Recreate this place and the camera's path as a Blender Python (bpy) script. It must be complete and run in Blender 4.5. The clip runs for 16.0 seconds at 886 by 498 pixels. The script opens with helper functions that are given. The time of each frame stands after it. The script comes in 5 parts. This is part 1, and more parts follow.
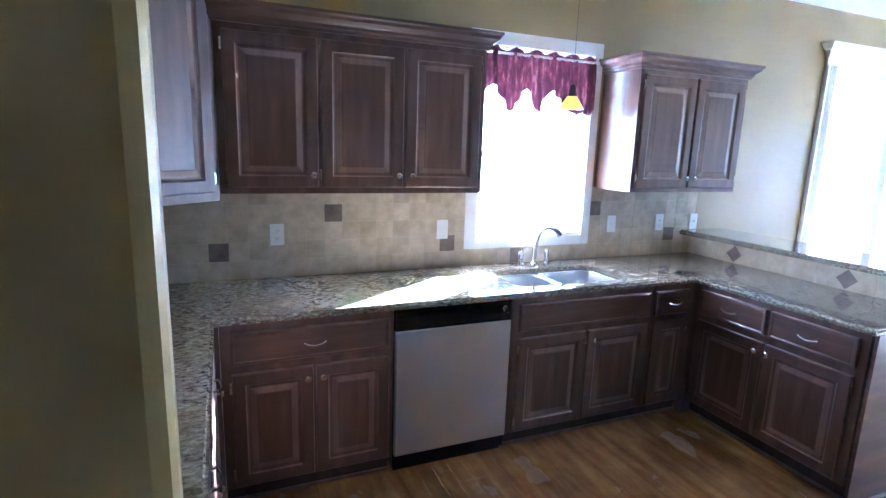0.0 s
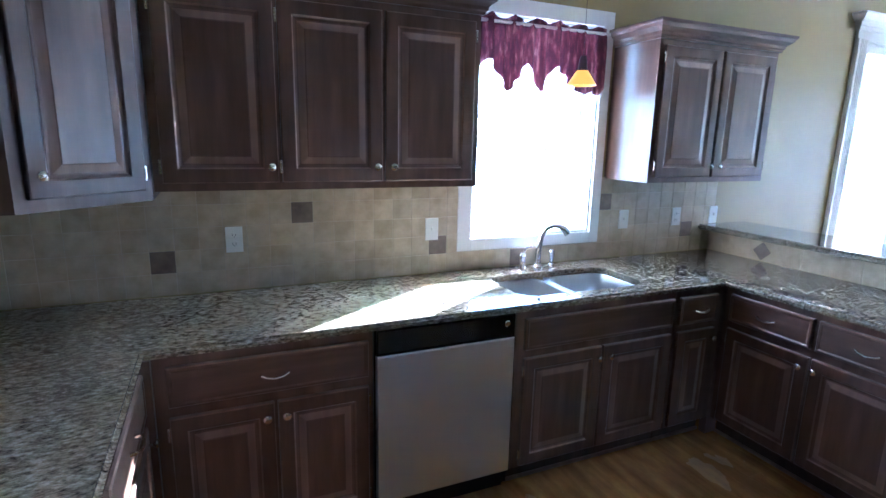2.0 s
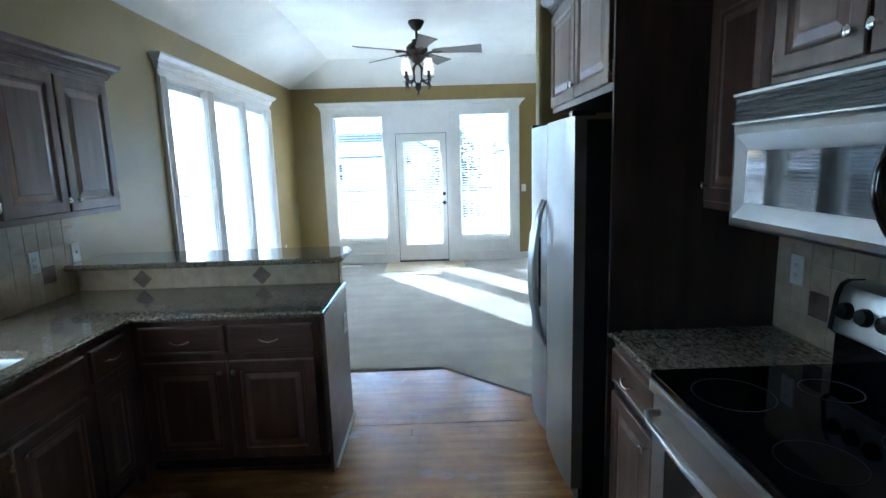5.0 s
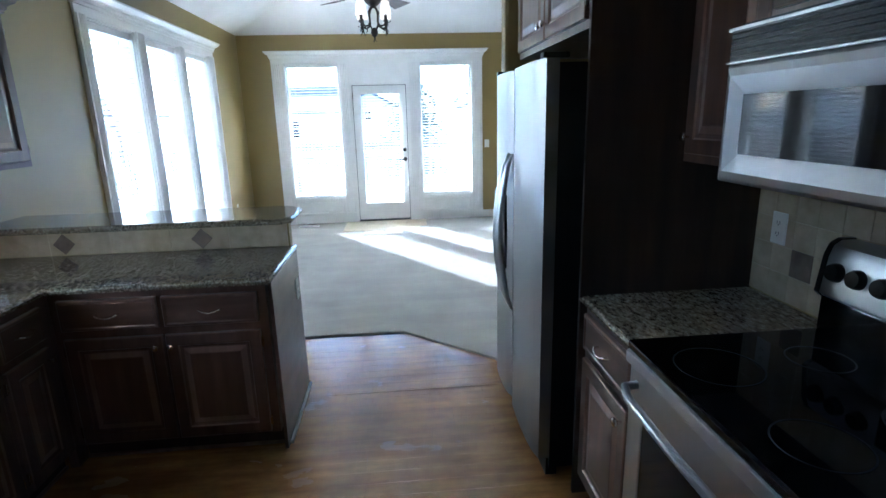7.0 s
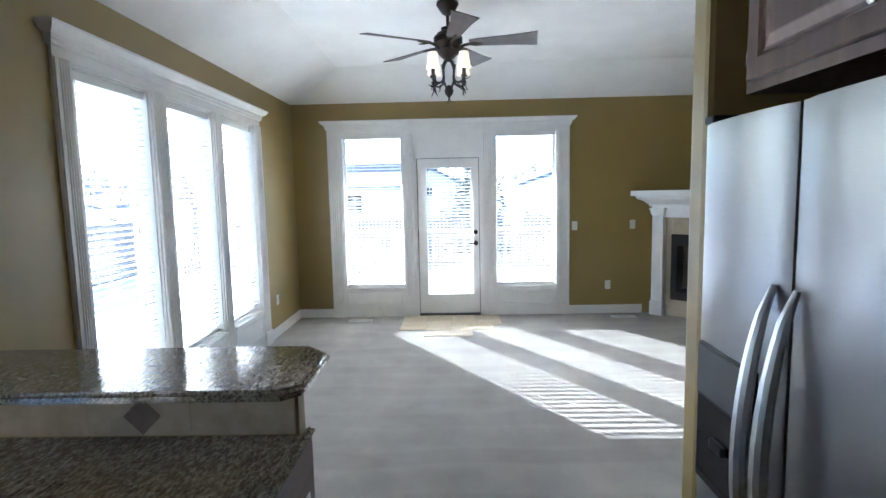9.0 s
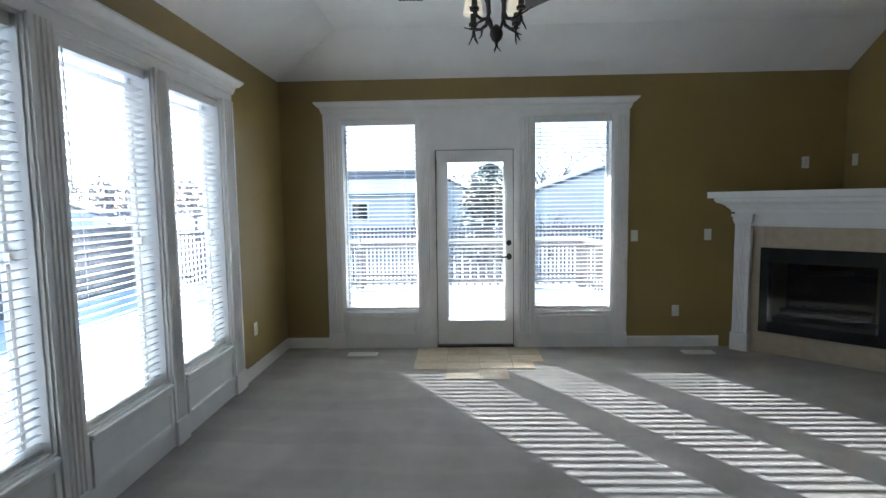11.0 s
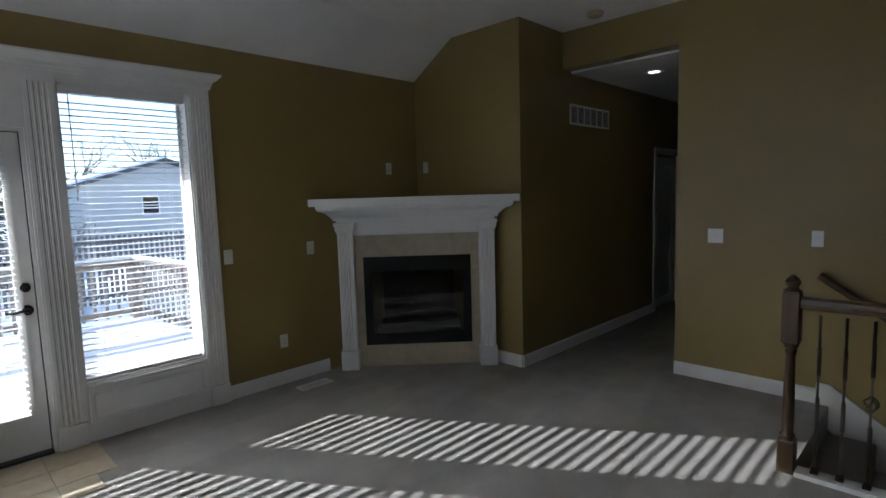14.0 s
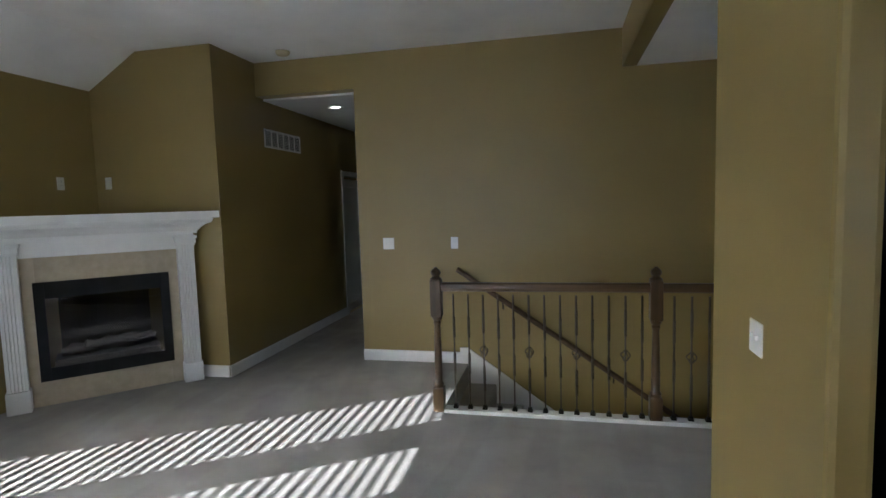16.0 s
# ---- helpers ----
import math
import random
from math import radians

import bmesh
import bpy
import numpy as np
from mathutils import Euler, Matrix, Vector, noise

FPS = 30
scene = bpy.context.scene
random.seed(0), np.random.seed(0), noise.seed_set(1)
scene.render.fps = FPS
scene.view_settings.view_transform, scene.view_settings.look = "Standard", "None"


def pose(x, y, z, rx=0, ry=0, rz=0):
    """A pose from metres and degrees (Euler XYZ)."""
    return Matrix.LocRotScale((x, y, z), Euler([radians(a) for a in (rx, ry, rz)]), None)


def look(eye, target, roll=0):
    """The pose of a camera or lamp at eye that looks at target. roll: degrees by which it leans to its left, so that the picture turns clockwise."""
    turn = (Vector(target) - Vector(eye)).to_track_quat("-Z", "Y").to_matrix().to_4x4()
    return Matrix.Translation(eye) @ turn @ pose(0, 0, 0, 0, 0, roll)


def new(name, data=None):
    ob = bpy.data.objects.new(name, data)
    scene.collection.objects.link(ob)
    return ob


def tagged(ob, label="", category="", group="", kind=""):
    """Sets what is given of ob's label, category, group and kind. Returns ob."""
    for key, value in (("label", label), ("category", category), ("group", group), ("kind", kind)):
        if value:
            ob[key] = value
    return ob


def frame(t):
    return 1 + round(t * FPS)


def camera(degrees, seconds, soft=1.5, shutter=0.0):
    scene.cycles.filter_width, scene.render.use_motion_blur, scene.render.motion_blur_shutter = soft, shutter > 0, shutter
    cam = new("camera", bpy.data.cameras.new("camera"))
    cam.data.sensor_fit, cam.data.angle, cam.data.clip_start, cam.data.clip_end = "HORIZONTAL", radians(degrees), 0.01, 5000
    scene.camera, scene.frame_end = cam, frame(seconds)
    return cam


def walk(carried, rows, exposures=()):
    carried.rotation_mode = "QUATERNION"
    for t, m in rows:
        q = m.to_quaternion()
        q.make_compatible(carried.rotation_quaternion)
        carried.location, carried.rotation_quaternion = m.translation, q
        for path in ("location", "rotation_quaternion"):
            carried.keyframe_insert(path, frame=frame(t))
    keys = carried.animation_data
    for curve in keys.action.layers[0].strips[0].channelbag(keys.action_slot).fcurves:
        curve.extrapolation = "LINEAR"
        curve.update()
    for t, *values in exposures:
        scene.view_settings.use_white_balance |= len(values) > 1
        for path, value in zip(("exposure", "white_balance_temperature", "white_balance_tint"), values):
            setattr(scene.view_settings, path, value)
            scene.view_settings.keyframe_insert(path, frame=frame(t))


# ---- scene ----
cam = camera(80.4, 16.0)
PATH = [
    (0, (0.945, 0.527, 1.628), (1.707, 2.335, 1.243), 1.9),
    (0.5, (1.033, 0.661, 1.614), (1.66, 2.52, 1.224), 1.9),
    (1, (1.086, 0.735, 1.601), (1.655, 2.61, 1.202), 1.8),
    (1.5, (1.123, 0.794, 1.605), (1.683, 2.671, 1.204), 1.7),
    (2, (1.129, 0.929, 1.595), (1.915, 2.721, 1.184), 1.2),
    (2.5, (1.082, 1.078, 1.607), (2.22, 2.683, 1.247), 0.7),
    (3, (1.092, 1.164, 1.615), (2.524, 2.532, 1.336), 0.1),
    (3.5, (1.145, 1.168, 1.619), (2.823, 2.222, 1.348), -0.5),
    (4, (1.182, 1.183, 1.606), (3.047, 1.838, 1.301), -1.2),
    (4.5, (1.125, 1.219, 1.605), (3.071, 1.512, 1.249), -1.5),
    (5, (1.035, 1.238, 1.612), (3.008, 1.211, 1.283), -1.7),
    (5.2, (1.005, 1.248, 1.61), (2.973, 1.13, 1.271), -1.8),
    (7.3, (1.372, 1.197, 1.580), (3.300, 1.066, 1.060), -1.7),
    (7.5, (1.474, 1.180, 1.594), (3.412, 1.149, 1.101), -1.4),
    (8, (1.825, 1.255, 1.589), (3.784, 1.306, 1.192), -1.5),
    (8.5, (2.247, 1.319, 1.605), (4.226, 1.372, 1.323), -1.3),
    (9, (2.678, 1.352, 1.610), (4.666, 1.397, 1.400), -1.2),
    (9.2, (2.850, 1.385, 1.598), (4.841, 1.431, 1.410), -1.2),
    (11.3, (4.281, 1.59, 1.525), (6.273, 1.654, 1.349), -0.8),
    (11.5, (4.421, 1.56, 1.527), (6.412, 1.613, 1.352), -0.8),
    (12, (4.699, 1.465, 1.557), (6.686, 1.278, 1.427), -1.1),
    (12.5, (4.903, 1.463, 1.577), (6.826, 0.933, 1.429), -1.3),
    (13, (5.079, 1.508, 1.554), (6.85, 0.595, 1.378), -1.5),
    (13.5, (5.278, 1.513, 1.596), (6.856, 0.304, 1.378), -1.6),
    (14, (5.379, 1.546, 1.604), (6.776, 0.13, 1.398), -1.7),
    (14.5, (5.422, 1.681, 1.605), (6.63, 0.1, 1.406), -1.6),
    (15, (5.431, 1.809, 1.603), (6.454, 0.102, 1.4), -1.6),
    (15.5, (5.284, 1.926, 1.601), (6.087, 0.104, 1.419), -1.8),
    (16, (5.084, 2.055, 1.591), (5.517, 0.109, 1.421), -1.7),
]
EXPOSURES = [(0, 5.4, 4400, 16), (1.0, 4.85, 4400, 14), (1.5, 4.85, 4400, 12), (2.5, 4.6, 4450, 8), (3, 4.25, 4600, 5), (3.5, 3.75, 4650, 3), (4, 3.6, 4700, 2), (5, 3.35, 4700, 0), (7.5, 3.45, 4850, 6), (9, 3.0, 5250, 9),
             (11.5, 1.65, 5400, 8), (12.5, 1.35, 5450, 11), (13.5, 1.15, 5550, 12), (14.5, 1.25, 5500, 11), (15, 1.5, 5500, 12), (15.5, 1.85, 5500, 12), (16, 2.35, 5500, 11)]
walk(cam, [(t, look(eye, target, roll)) for t, eye, target, roll in PATH], EXPOSURES)

# ---- light ----
SUN_WAY = Vector((1.0, 0.645, 0.49))
world = bpy.data.worlds.new("world")
scene.world = world
world.use_nodes = True
wn, wl = world.node_tree.nodes, world.node_tree.links
sky = wn.new("ShaderNodeTexSky")
sky.sky_type = "NISHITA"
sky.sun_disc = False
sky.sun_elevation = math.atan2(SUN_WAY.z, math.hypot(SUN_WAY.x, SUN_WAY.y))
sky.sun_rotation = math.atan2(SUN_WAY.x, SUN_WAY.y)
sky.dust_density, sky.air_density, sky.ozone_density = 0.3, 1.0, 2.0
wn["Background"].inputs["Strength"].default_value = 0.15
wl.new(sky.outputs["Color"], wn["Background"].inputs["Color"])
sun = new("sun", bpy.data.lights.new("sun", "SUN"))
sun.data.energy, sun.data.angle, sun.data.color = 4.5, radians(0.3), (1.0, 0.94, 0.86)
sun.matrix_world = look(SUN_WAY * 20, (0, 0, 0))


# ---- materials ----
def material(name, rough=0.5, metal=0.0):
    m = bpy.data.materials.new(name)
    m.use_nodes = True
    n, l = m.node_tree.nodes, m.node_tree.links
    b = n["Principled BSDF"]
    b.inputs["Roughness"].default_value, b.inputs["Metallic"].default_value = rough, metal
    return m, n, l, b


def noise_of(n, l, scale, detail=4.0, stretch=(1, 1, 1), rough=0.55, place=False):
    """place: the pattern lies in the room, so that pieces of one mesh differ."""
    co = n.new("ShaderNodeNewGeometry") if place else n.new("ShaderNodeTexCoord")
    mp = n.new("ShaderNodeMapping")
    mp.inputs["Scale"].default_value = stretch
    t = n.new("ShaderNodeTexNoise")
    t.inputs["Scale"].default_value, t.inputs["Detail"].default_value, t.inputs["Roughness"].default_value = scale, detail, rough
    l.new(co.outputs["Position" if place else "Object"], mp.inputs["Vector"])
    l.new(mp.outputs["Vector"], t.inputs["Vector"])
    return t.outputs["Fac"]


def ramp(n, l, fac, stops):
    r = n.new("ShaderNodeValToRGB")
    while len(r.color_ramp.elements) < len(stops):
        r.color_ramp.elements.new(0.5)
    for e, (p, c) in zip(r.color_ramp.elements, stops):
        e.position, e.color = p, (*c, 1)
    l.new(fac, r.inputs["Fac"])
    return r.outputs["Color"]


def mix(n, l, fac, a, b, mode="MIX"):
    x = n.new("ShaderNodeMix")
    x.data_type, x.blend_type = "RGBA", mode
    for sock, v in ((x.inputs[0], fac), (x.inputs[6], a), (x.inputs[7], b)):
        if isinstance(v, (int, float)):
            sock.default_value = v
        elif isinstance(v, tuple):
            sock.default_value = (*v, 1)
        else:
            l.new(v, sock)
    return x.outputs[2]


def bump(n, l, b, fac, strength, dist=0.002):
    k = n.new("ShaderNodeBump")
    k.inputs["Strength"].default_value, k.inputs["Distance"].default_value = strength, dist
    l.new(fac, k.inputs["Height"])
    l.new(k.outputs["Normal"], b.inputs["Normal"])


def plain(name, colour, rough=0.5, metal=0.0, vary=0.12, scale=6.0, grain=0.05, grain_scale=300.0):
    """A painted, plastic or metal surface: broad soft variation and a fine relief."""
    m, n, l, b = material(name, rough, metal)
    lo, hi = tuple(c * (1 - vary) for c in colour), tuple(min(1, c * (1 + vary)) for c in colour)
    l.new(ramp(n, l, noise_of(n, l, scale), [(0.3, lo), (0.7, hi)]), b.inputs["Base Color"])
    if grain:
        bump(n, l, b, noise_of(n, l, grain_scale, 2), grain)
    return m


def wood(name, dark, light, rough=0.35, along="z", pieces=False, coat=0.3):
    m, n, l, b = material(name, rough)
    st = {"x": (0.7, 6, 6), "y": (6, 0.7, 6), "z": (6, 6, 0.7)}[along]
    g = noise_of(n, l, 2.6, 5, st, 0.5, pieces)
    f = noise_of(n, l, 28.0, 3, st, 0.6, pieces)
    c = ramp(n, l, g, [(0.3, dark), (0.55, tuple((a + d) / 2 for a, d in zip(dark, light))), (0.75, light)])
    c = mix(n, l, 0.35, c, ramp(n, l, f, [(0.25, (0.78, 0.76, 0.75)), (0.75, (1.0, 1.0, 1.0))]), "MULTIPLY")
    if pieces:
        o = n.new("ShaderNodeObjectInfo")
        c = mix(n, l, 0.8, c, ramp(n, l, noise_of(n, l, 4.5, 6, (1, 0.6, 1), 0.65, True), [(0.34, (0.62, 0.56, 0.5)), (0.5, (1.0, 0.98, 0.95)), (0.66, (1.5, 1.42, 1.25))]), "MULTIPLY")
        c = mix(n, l, 0.25, c, ramp(n, l, o.outputs["Random"], [(0.0, (0.8, 0.78, 0.75)), (0.5, (0.95, 0.94, 0.92)), (1.0, (1.1, 1.08, 1.05))]), "MULTIPLY")
    c = mix(n, l, ramp(n, l, noise_of(n, l, 2.2, 3, place=pieces), [(0.35, (0, 0, 0)), (0.8, (0.22, 0.22, 0.22) if pieces else (0.35, 0.35, 0.35))]), c, tuple(a * 0.6 for a in dark))
    l.new(c, b.inputs["Base Color"])
    l.new(ramp(n, l, noise_of(n, l, 9.0), [(0.3, (rough * 0.92,) * 3), (0.7, (min(1, rough * 1.1),) * 3)]), b.inputs["Roughness"])
    b.inputs["Coat Weight"].default_value, b.inputs["Coat Roughness"].default_value = coat, 0.25
    if pieces:
        k = n.new("ShaderNodeMath")
        k.operation = "MULTIPLY_ADD"
        l.new(noise_of(n, l, 7.0, 3, (1, 2.2, 1), 0.55, True), k.inputs[0])
        k.inputs[1].default_value = 6.0
        l.new(f, k.inputs[2])
        bump(n, l, b, k.outputs[0], 0.13, 0.003)
        l.new(ramp(n, l, noise_of(n, l, 5.0, 4, (1, 0.5, 1), 0.55, True), [(0.3, (rough * 0.7,) * 3), (0.7, (rough * 1.5,) * 3)]), b.inputs["Roughness"])
    else:
        bump(n, l, b, f, 0.12, 0.001)
    return m


def granite_material():
    m, n, l, b = material("granite", 0.08)
    a = noise_of(n, l, 95.0, 5, (0.5, 1.0, 1), 0.62)
    d = noise_of(n, l, 170.0, 3, (0.7, 1, 1), 0.6)
    c = ramp(n, l, a, [(0.34, (0.05, 0.042, 0.034)), (0.43, (0.16, 0.132, 0.092)), (0.53, (0.27, 0.235, 0.165)), (0.67, (0.46, 0.43, 0.35))])
    c = mix(n, l, 0.45, c, ramp(n, l, d, [(0.33, (0.2, 0.19, 0.17)), (0.47, (0.9, 0.88, 0.84)), (0.7, (1.12, 1.1, 1.04))]), "MULTIPLY")
    c = mix(n, l, ramp(n, l, noise_of(n, l, 6.0, 3), [(0.45, (0, 0, 0)), (0.7, (0.3, 0.3, 0.3))]), c, (0.30, 0.22, 0.12))
    l.new(c, b.inputs["Base Color"])
    b.inputs["Coat Weight"].default_value, b.inputs["Coat Roughness"].default_value = 0.5, 0.04
    return m


def stone_tile(name, lo, hi):
    m, n, l, b = material(name, 0.55)
    c = ramp(n, l, noise_of(n, l, 14.0, 5, place=True), [(0.3, lo), (0.7, hi)])
    o = n.new("ShaderNodeObjectInfo")
    c = mix(n, l, 0.6, c, ramp(n, l, o.outputs["Random"], [(0.0, (0.76, 0.73, 0.68)), (0.3, (0.94, 0.92, 0.89)), (1.0, (1.08, 1.05, 1.0))]), "MULTIPLY")
    l.new(c, b.inputs["Base Color"])
    bump(n, l, b, noise_of(n, l, 45.0, 5, place=True), 0.2)
    return m


def carpet_material():
    m, n, l, b = material("carpet", 0.97)
    c = ramp(n, l, noise_of(n, l, 2.3, 6, (1, 1, 1), 0.65), [(0.32, (0.385, 0.37, 0.34)), (0.5, (0.44, 0.42, 0.385)), (0.7, (0.49, 0.47, 0.43))])
    c = mix(n, l, 0.28, c, ramp(n, l, noise_of(n, l, 2.2, 3, (0.6, 1.8, 1)), [(0.4, (0.86, 0.86, 0.86)), (0.6, (1.06, 1.06, 1.06))]), "MULTIPLY")
    w = n.new("ShaderNodeTexWave")
    w.wave_profile = "TRI"
    for key, value in (("Scale", 0.55), ("Distortion", 5.0), ("Detail", 2.0), ("Detail Scale", 0.8)):
        w.inputs[key].default_value = value
    l.new(n.new("ShaderNodeTexCoord").outputs["Object"], w.inputs["Vector"])
    c = mix(n, l, 0.5, c, ramp(n, l, w.outputs["Fac"], [(0.3, (0.90, 0.90, 0.90)), (0.42, (1.06, 1.06, 1.06)), (0.9, (0.97, 0.97, 0.97))]), "MULTIPLY")
    f = noise_of(n, l, 190.0, 3)
    c = mix(n, l, 0.8, c, ramp(n, l, f, [(0.3, (0.55, 0.54, 0.52)), (0.7, (1.1, 1.1, 1.1))]), "MULTIPLY")
    l.new(c, b.inputs["Base Color"])
    b.inputs["Specular IOR Level"].default_value = 0.1
    k = n.new("ShaderNodeMath")
    k.operation = "MULTIPLY_ADD"
    l.new(noise_of(n, l, 38.0, 3), k.inputs[0])
    k.inputs[1].default_value = 1.3
    l.new(f, k.inputs[2])
    bump(n, l, b, k.outputs[0], 0.6, 0.006)
    return m


def paint_material(name, colour, rough=0.7, sheen=0.5):
    m, n, l, b = material(name, rough)
    b.inputs["Specular IOR Level"].default_value = sheen
    lo, hi = tuple(c * 0.93 for c in colour), tuple(c * 1.06 for c in colour)
    l.new(ramp(n, l, noise_of(n, l, 1.3, 5), [(0.3, lo), (0.7, hi)]), b.inputs["Base Color"])
    bump(n, l, b, noise_of(n, l, 120.0, 3), 0.18, 0.002)
    return m


def steel_material(name="brushed_steel", along=(1, 1, 60), value=0.6, rough=0.3):
    m, n, l, b = material(name, rough, 1.0)
    f = noise_of(n, l, 14.0, 4, along)
    l.new(ramp(n, l, f, [(0.3, (value * 0.97, value * 0.98, value)), (0.7, (value * 1.03, value * 1.04, value * 1.05))]), b.inputs["Base Color"])
    l.new(ramp(n, l, f, [(0.3, (rough * 0.95,) * 3), (0.7, (rough * 1.06,) * 3)]), b.inputs["Roughness"])
    return m


def glass_material(name, tint=(1, 1, 1), rough=0.0):
    m, n, l, b = material(name, rough)
    b.inputs["Base Color"].default_value = (*tint, 1)
    b.inputs["Transmission Weight"].default_value, b.inputs["IOR"].default_value = 1.0, 1.45
    return m


def glow_material(name, colour, strength):
    m, n, l, b = material(name, 0.4)
    b.inputs["Base Color"].default_value = (*colour, 1)
    b.inputs["Emission Color"].default_value = (*colour, 1)
    b.inputs["Emission Strength"].default_value = strength
    return m


def fabric_material():
    m, n, l, b = material("valance_cloth", 0.9)
    c = ramp(n, l, noise_of(n, l, 42.0, 4, (1, 1, 0.3)), [(0.42, (0.05, 0.011, 0.018)), (0.55, (0.095, 0.020, 0.028)), (0.68, (0.20, 0.09, 0.085))])
    l.new(c, b.inputs["Base Color"])
    bump(n, l, b, noise_of(n, l, 300.0, 2), 0.3)
    thin = n.new("ShaderNodeBsdfTranslucent")
    l.new(c, thin.inputs["Color"])
    both = n.new("ShaderNodeMixShader")
    both.inputs[0].default_value = 0.45
    l.new(b.outputs[0], both.inputs[1])
    l.new(thin.outputs[0], both.inputs[2])
    l.new(both.outputs[0], n["Material Output"].inputs["Surface"])
    return m


WALL = paint_material("olive_wall_paint", (0.285, 0.209, 0.066), 0.42, 0.6)
CEIL = paint_material("ceiling_paint", (0.88, 0.88, 0.86), 0.85)
WHITE = plain("white_trim_paint", (0.80, 0.79, 0.76), 0.35, vary=0.03, grain=0.03)
PLATE = plain("white_plastic", (0.78, 0.77, 0.72), 0.35, vary=0.03)
BEIGE = plain("aged_plastic", (0.5, 0.42, 0.25), 0.5, vary=0.05)
SLOT = plain("dark_slot", (0.04, 0.04, 0.04), 0.6)
CAB = wood("stained_cabinet_wood", (0.072, 0.036, 0.022), (0.185, 0.099, 0.063), 0.32)
CABX = wood("stained_cabinet_wood_across", (0.072, 0.036, 0.022), (0.185, 0.099, 0.063), 0.32, "x")
# pale wood; on front edges it paints in bevel highlights and glaze
PALE_HIGHLIGHT = wood("pale_wood_and_highlight", (0.15, 0.085, 0.06), (0.32, 0.20, 0.145), 0.3)
# cabinet stain darkened to hold the shade of recesses and the tall panel
CAB_SHADED = wood("shaded_cabinet_wood", (0.02, 0.01, 0.006), (0.07, 0.035, 0.02), 0.6)
PLANK = wood("floor_plank_wood", (0.23, 0.112, 0.034), (0.49, 0.275, 0.095), 0.2, "y", True, 0.16)
OAK = wood("stained_oak_rail", (0.055, 0.031, 0.012), (0.17, 0.098, 0.04), 0.3, "x")
OAKZ = wood("stained_oak_post", (0.055, 0.031, 0.012), (0.17, 0.098, 0.04), 0.3, "z")
GRANITE = granite_material()
TILE = stone_tile("beige_stone_tile", (0.41, 0.325, 0.205), (0.57, 0.475, 0.325))
TILE_DARK = stone_tile("brown_stone_tile", (0.12, 0.085, 0.065), (0.23, 0.17, 0.13))
GROUT = plain("grout", (0.50, 0.43, 0.32), 0.9, grain=0.3, grain_scale=120)
HEARTH = stone_tile("hearth_stone", (0.46, 0.39, 0.27), (0.55, 0.475, 0.345))
CARPET = carpet_material()
STEEL = steel_material()
FRIDGE = steel_material("fridge_steel", (1, 1, 60), 0.26, 0.30)
SINK = steel_material("sink_steel", (30, 30, 1), 0.42, 0.36)
DARKGREY = plain("dark_grey_plastic", (0.055, 0.06, 0.065), 0.3, vary=0.08)
STEELX = steel_material("brushed_steel_across", (60, 60, 1), 0.40, 0.3)
CHROME = plain("chrome", (0.8, 0.8, 0.82), 0.08, 1.0, vary=0.02, grain=0)
NICKEL = plain("satin_nickel", (0.80, 0.77, 0.72), 0.18, 1.0, vary=0.05, grain=0)
BLACK = plain("black_plastic", (0.012, 0.012, 0.013), 0.3, vary=0.2, grain=0.05)
BLACK.node_tree.nodes["Principled BSDF"].inputs["Specular IOR Level"].default_value = 0.2
BLACKGLASS = plain("black_glass", (0.006, 0.006, 0.008), 0.04, vary=0.1, grain=0)
BLACKGLASS.node_tree.nodes["Principled BSDF"].inputs["Specular IOR Level"].default_value = 0.32
GLOSSBLACK = plain("gloss_black_plastic", (0.008, 0.008, 0.009), 0.1, vary=0.1, grain=0)
SOOT = plain("soot_black", (0.012, 0.012, 0.012), 0.9, vary=0.3, grain=0.1)
IRON = plain("wrought_iron", (0.15, 0.125, 0.1), 0.3, 1.0, vary=0.25, grain=0.2)
BRONZE = plain("dark_bronze", (0.03, 0.026, 0.023), 0.42, 0.6, vary=0.25, grain=0.15)
BLADE = wood("fan_blade_wood", (0.05, 0.038, 0.034), (0.11, 0.085, 0.078), 0.55, "x", False, 0.0)
VINYL = plain("blind_slat_vinyl", (0.80, 0.79, 0.76), 0.4, vary=0.03, grain=0)
GLASS = glass_material("window_glass")
VAL = fabric_material()
LACE = plain("sheer_lace", (0.8, 0.76, 0.76), 0.9, vary=0.15, scale=90, grain=0)
ln_, ll_ = LACE.node_tree.nodes, LACE.node_tree.links
sheer, clear = ln_.new("ShaderNodeMixShader"), ln_.new("ShaderNodeBsdfTransparent")
sheer.inputs[0].default_value = 0.45
ll_.new(clear.outputs[0], sheer.inputs[1])
ll_.new(ln_["Principled BSDF"].outputs[0], sheer.inputs[2])
ll_.new(sheer.outputs[0], ln_["Material Output"].inputs["Surface"])
SHADE = glow_material("frosted_lamp_glass", (1.0, 0.83, 0.58), 0.12)
AMBER = glow_material("amber_lamp_glass", (0.72, 0.27, 0.03), 0.075)
SPOT = glow_material("downlight_glow", (1.0, 0.93, 0.82), 1.6)
FLAME = plain("ceramic_logs", (0.16, 0.14, 0.12), 0.9, vary=0.5, scale=25, grain=0.5, grain_scale=40)
SNOW = plain("snow", (0.86, 0.88, 0.92), 0.8, vary=0.03, scale=2, grain=0.4, grain_scale=15)


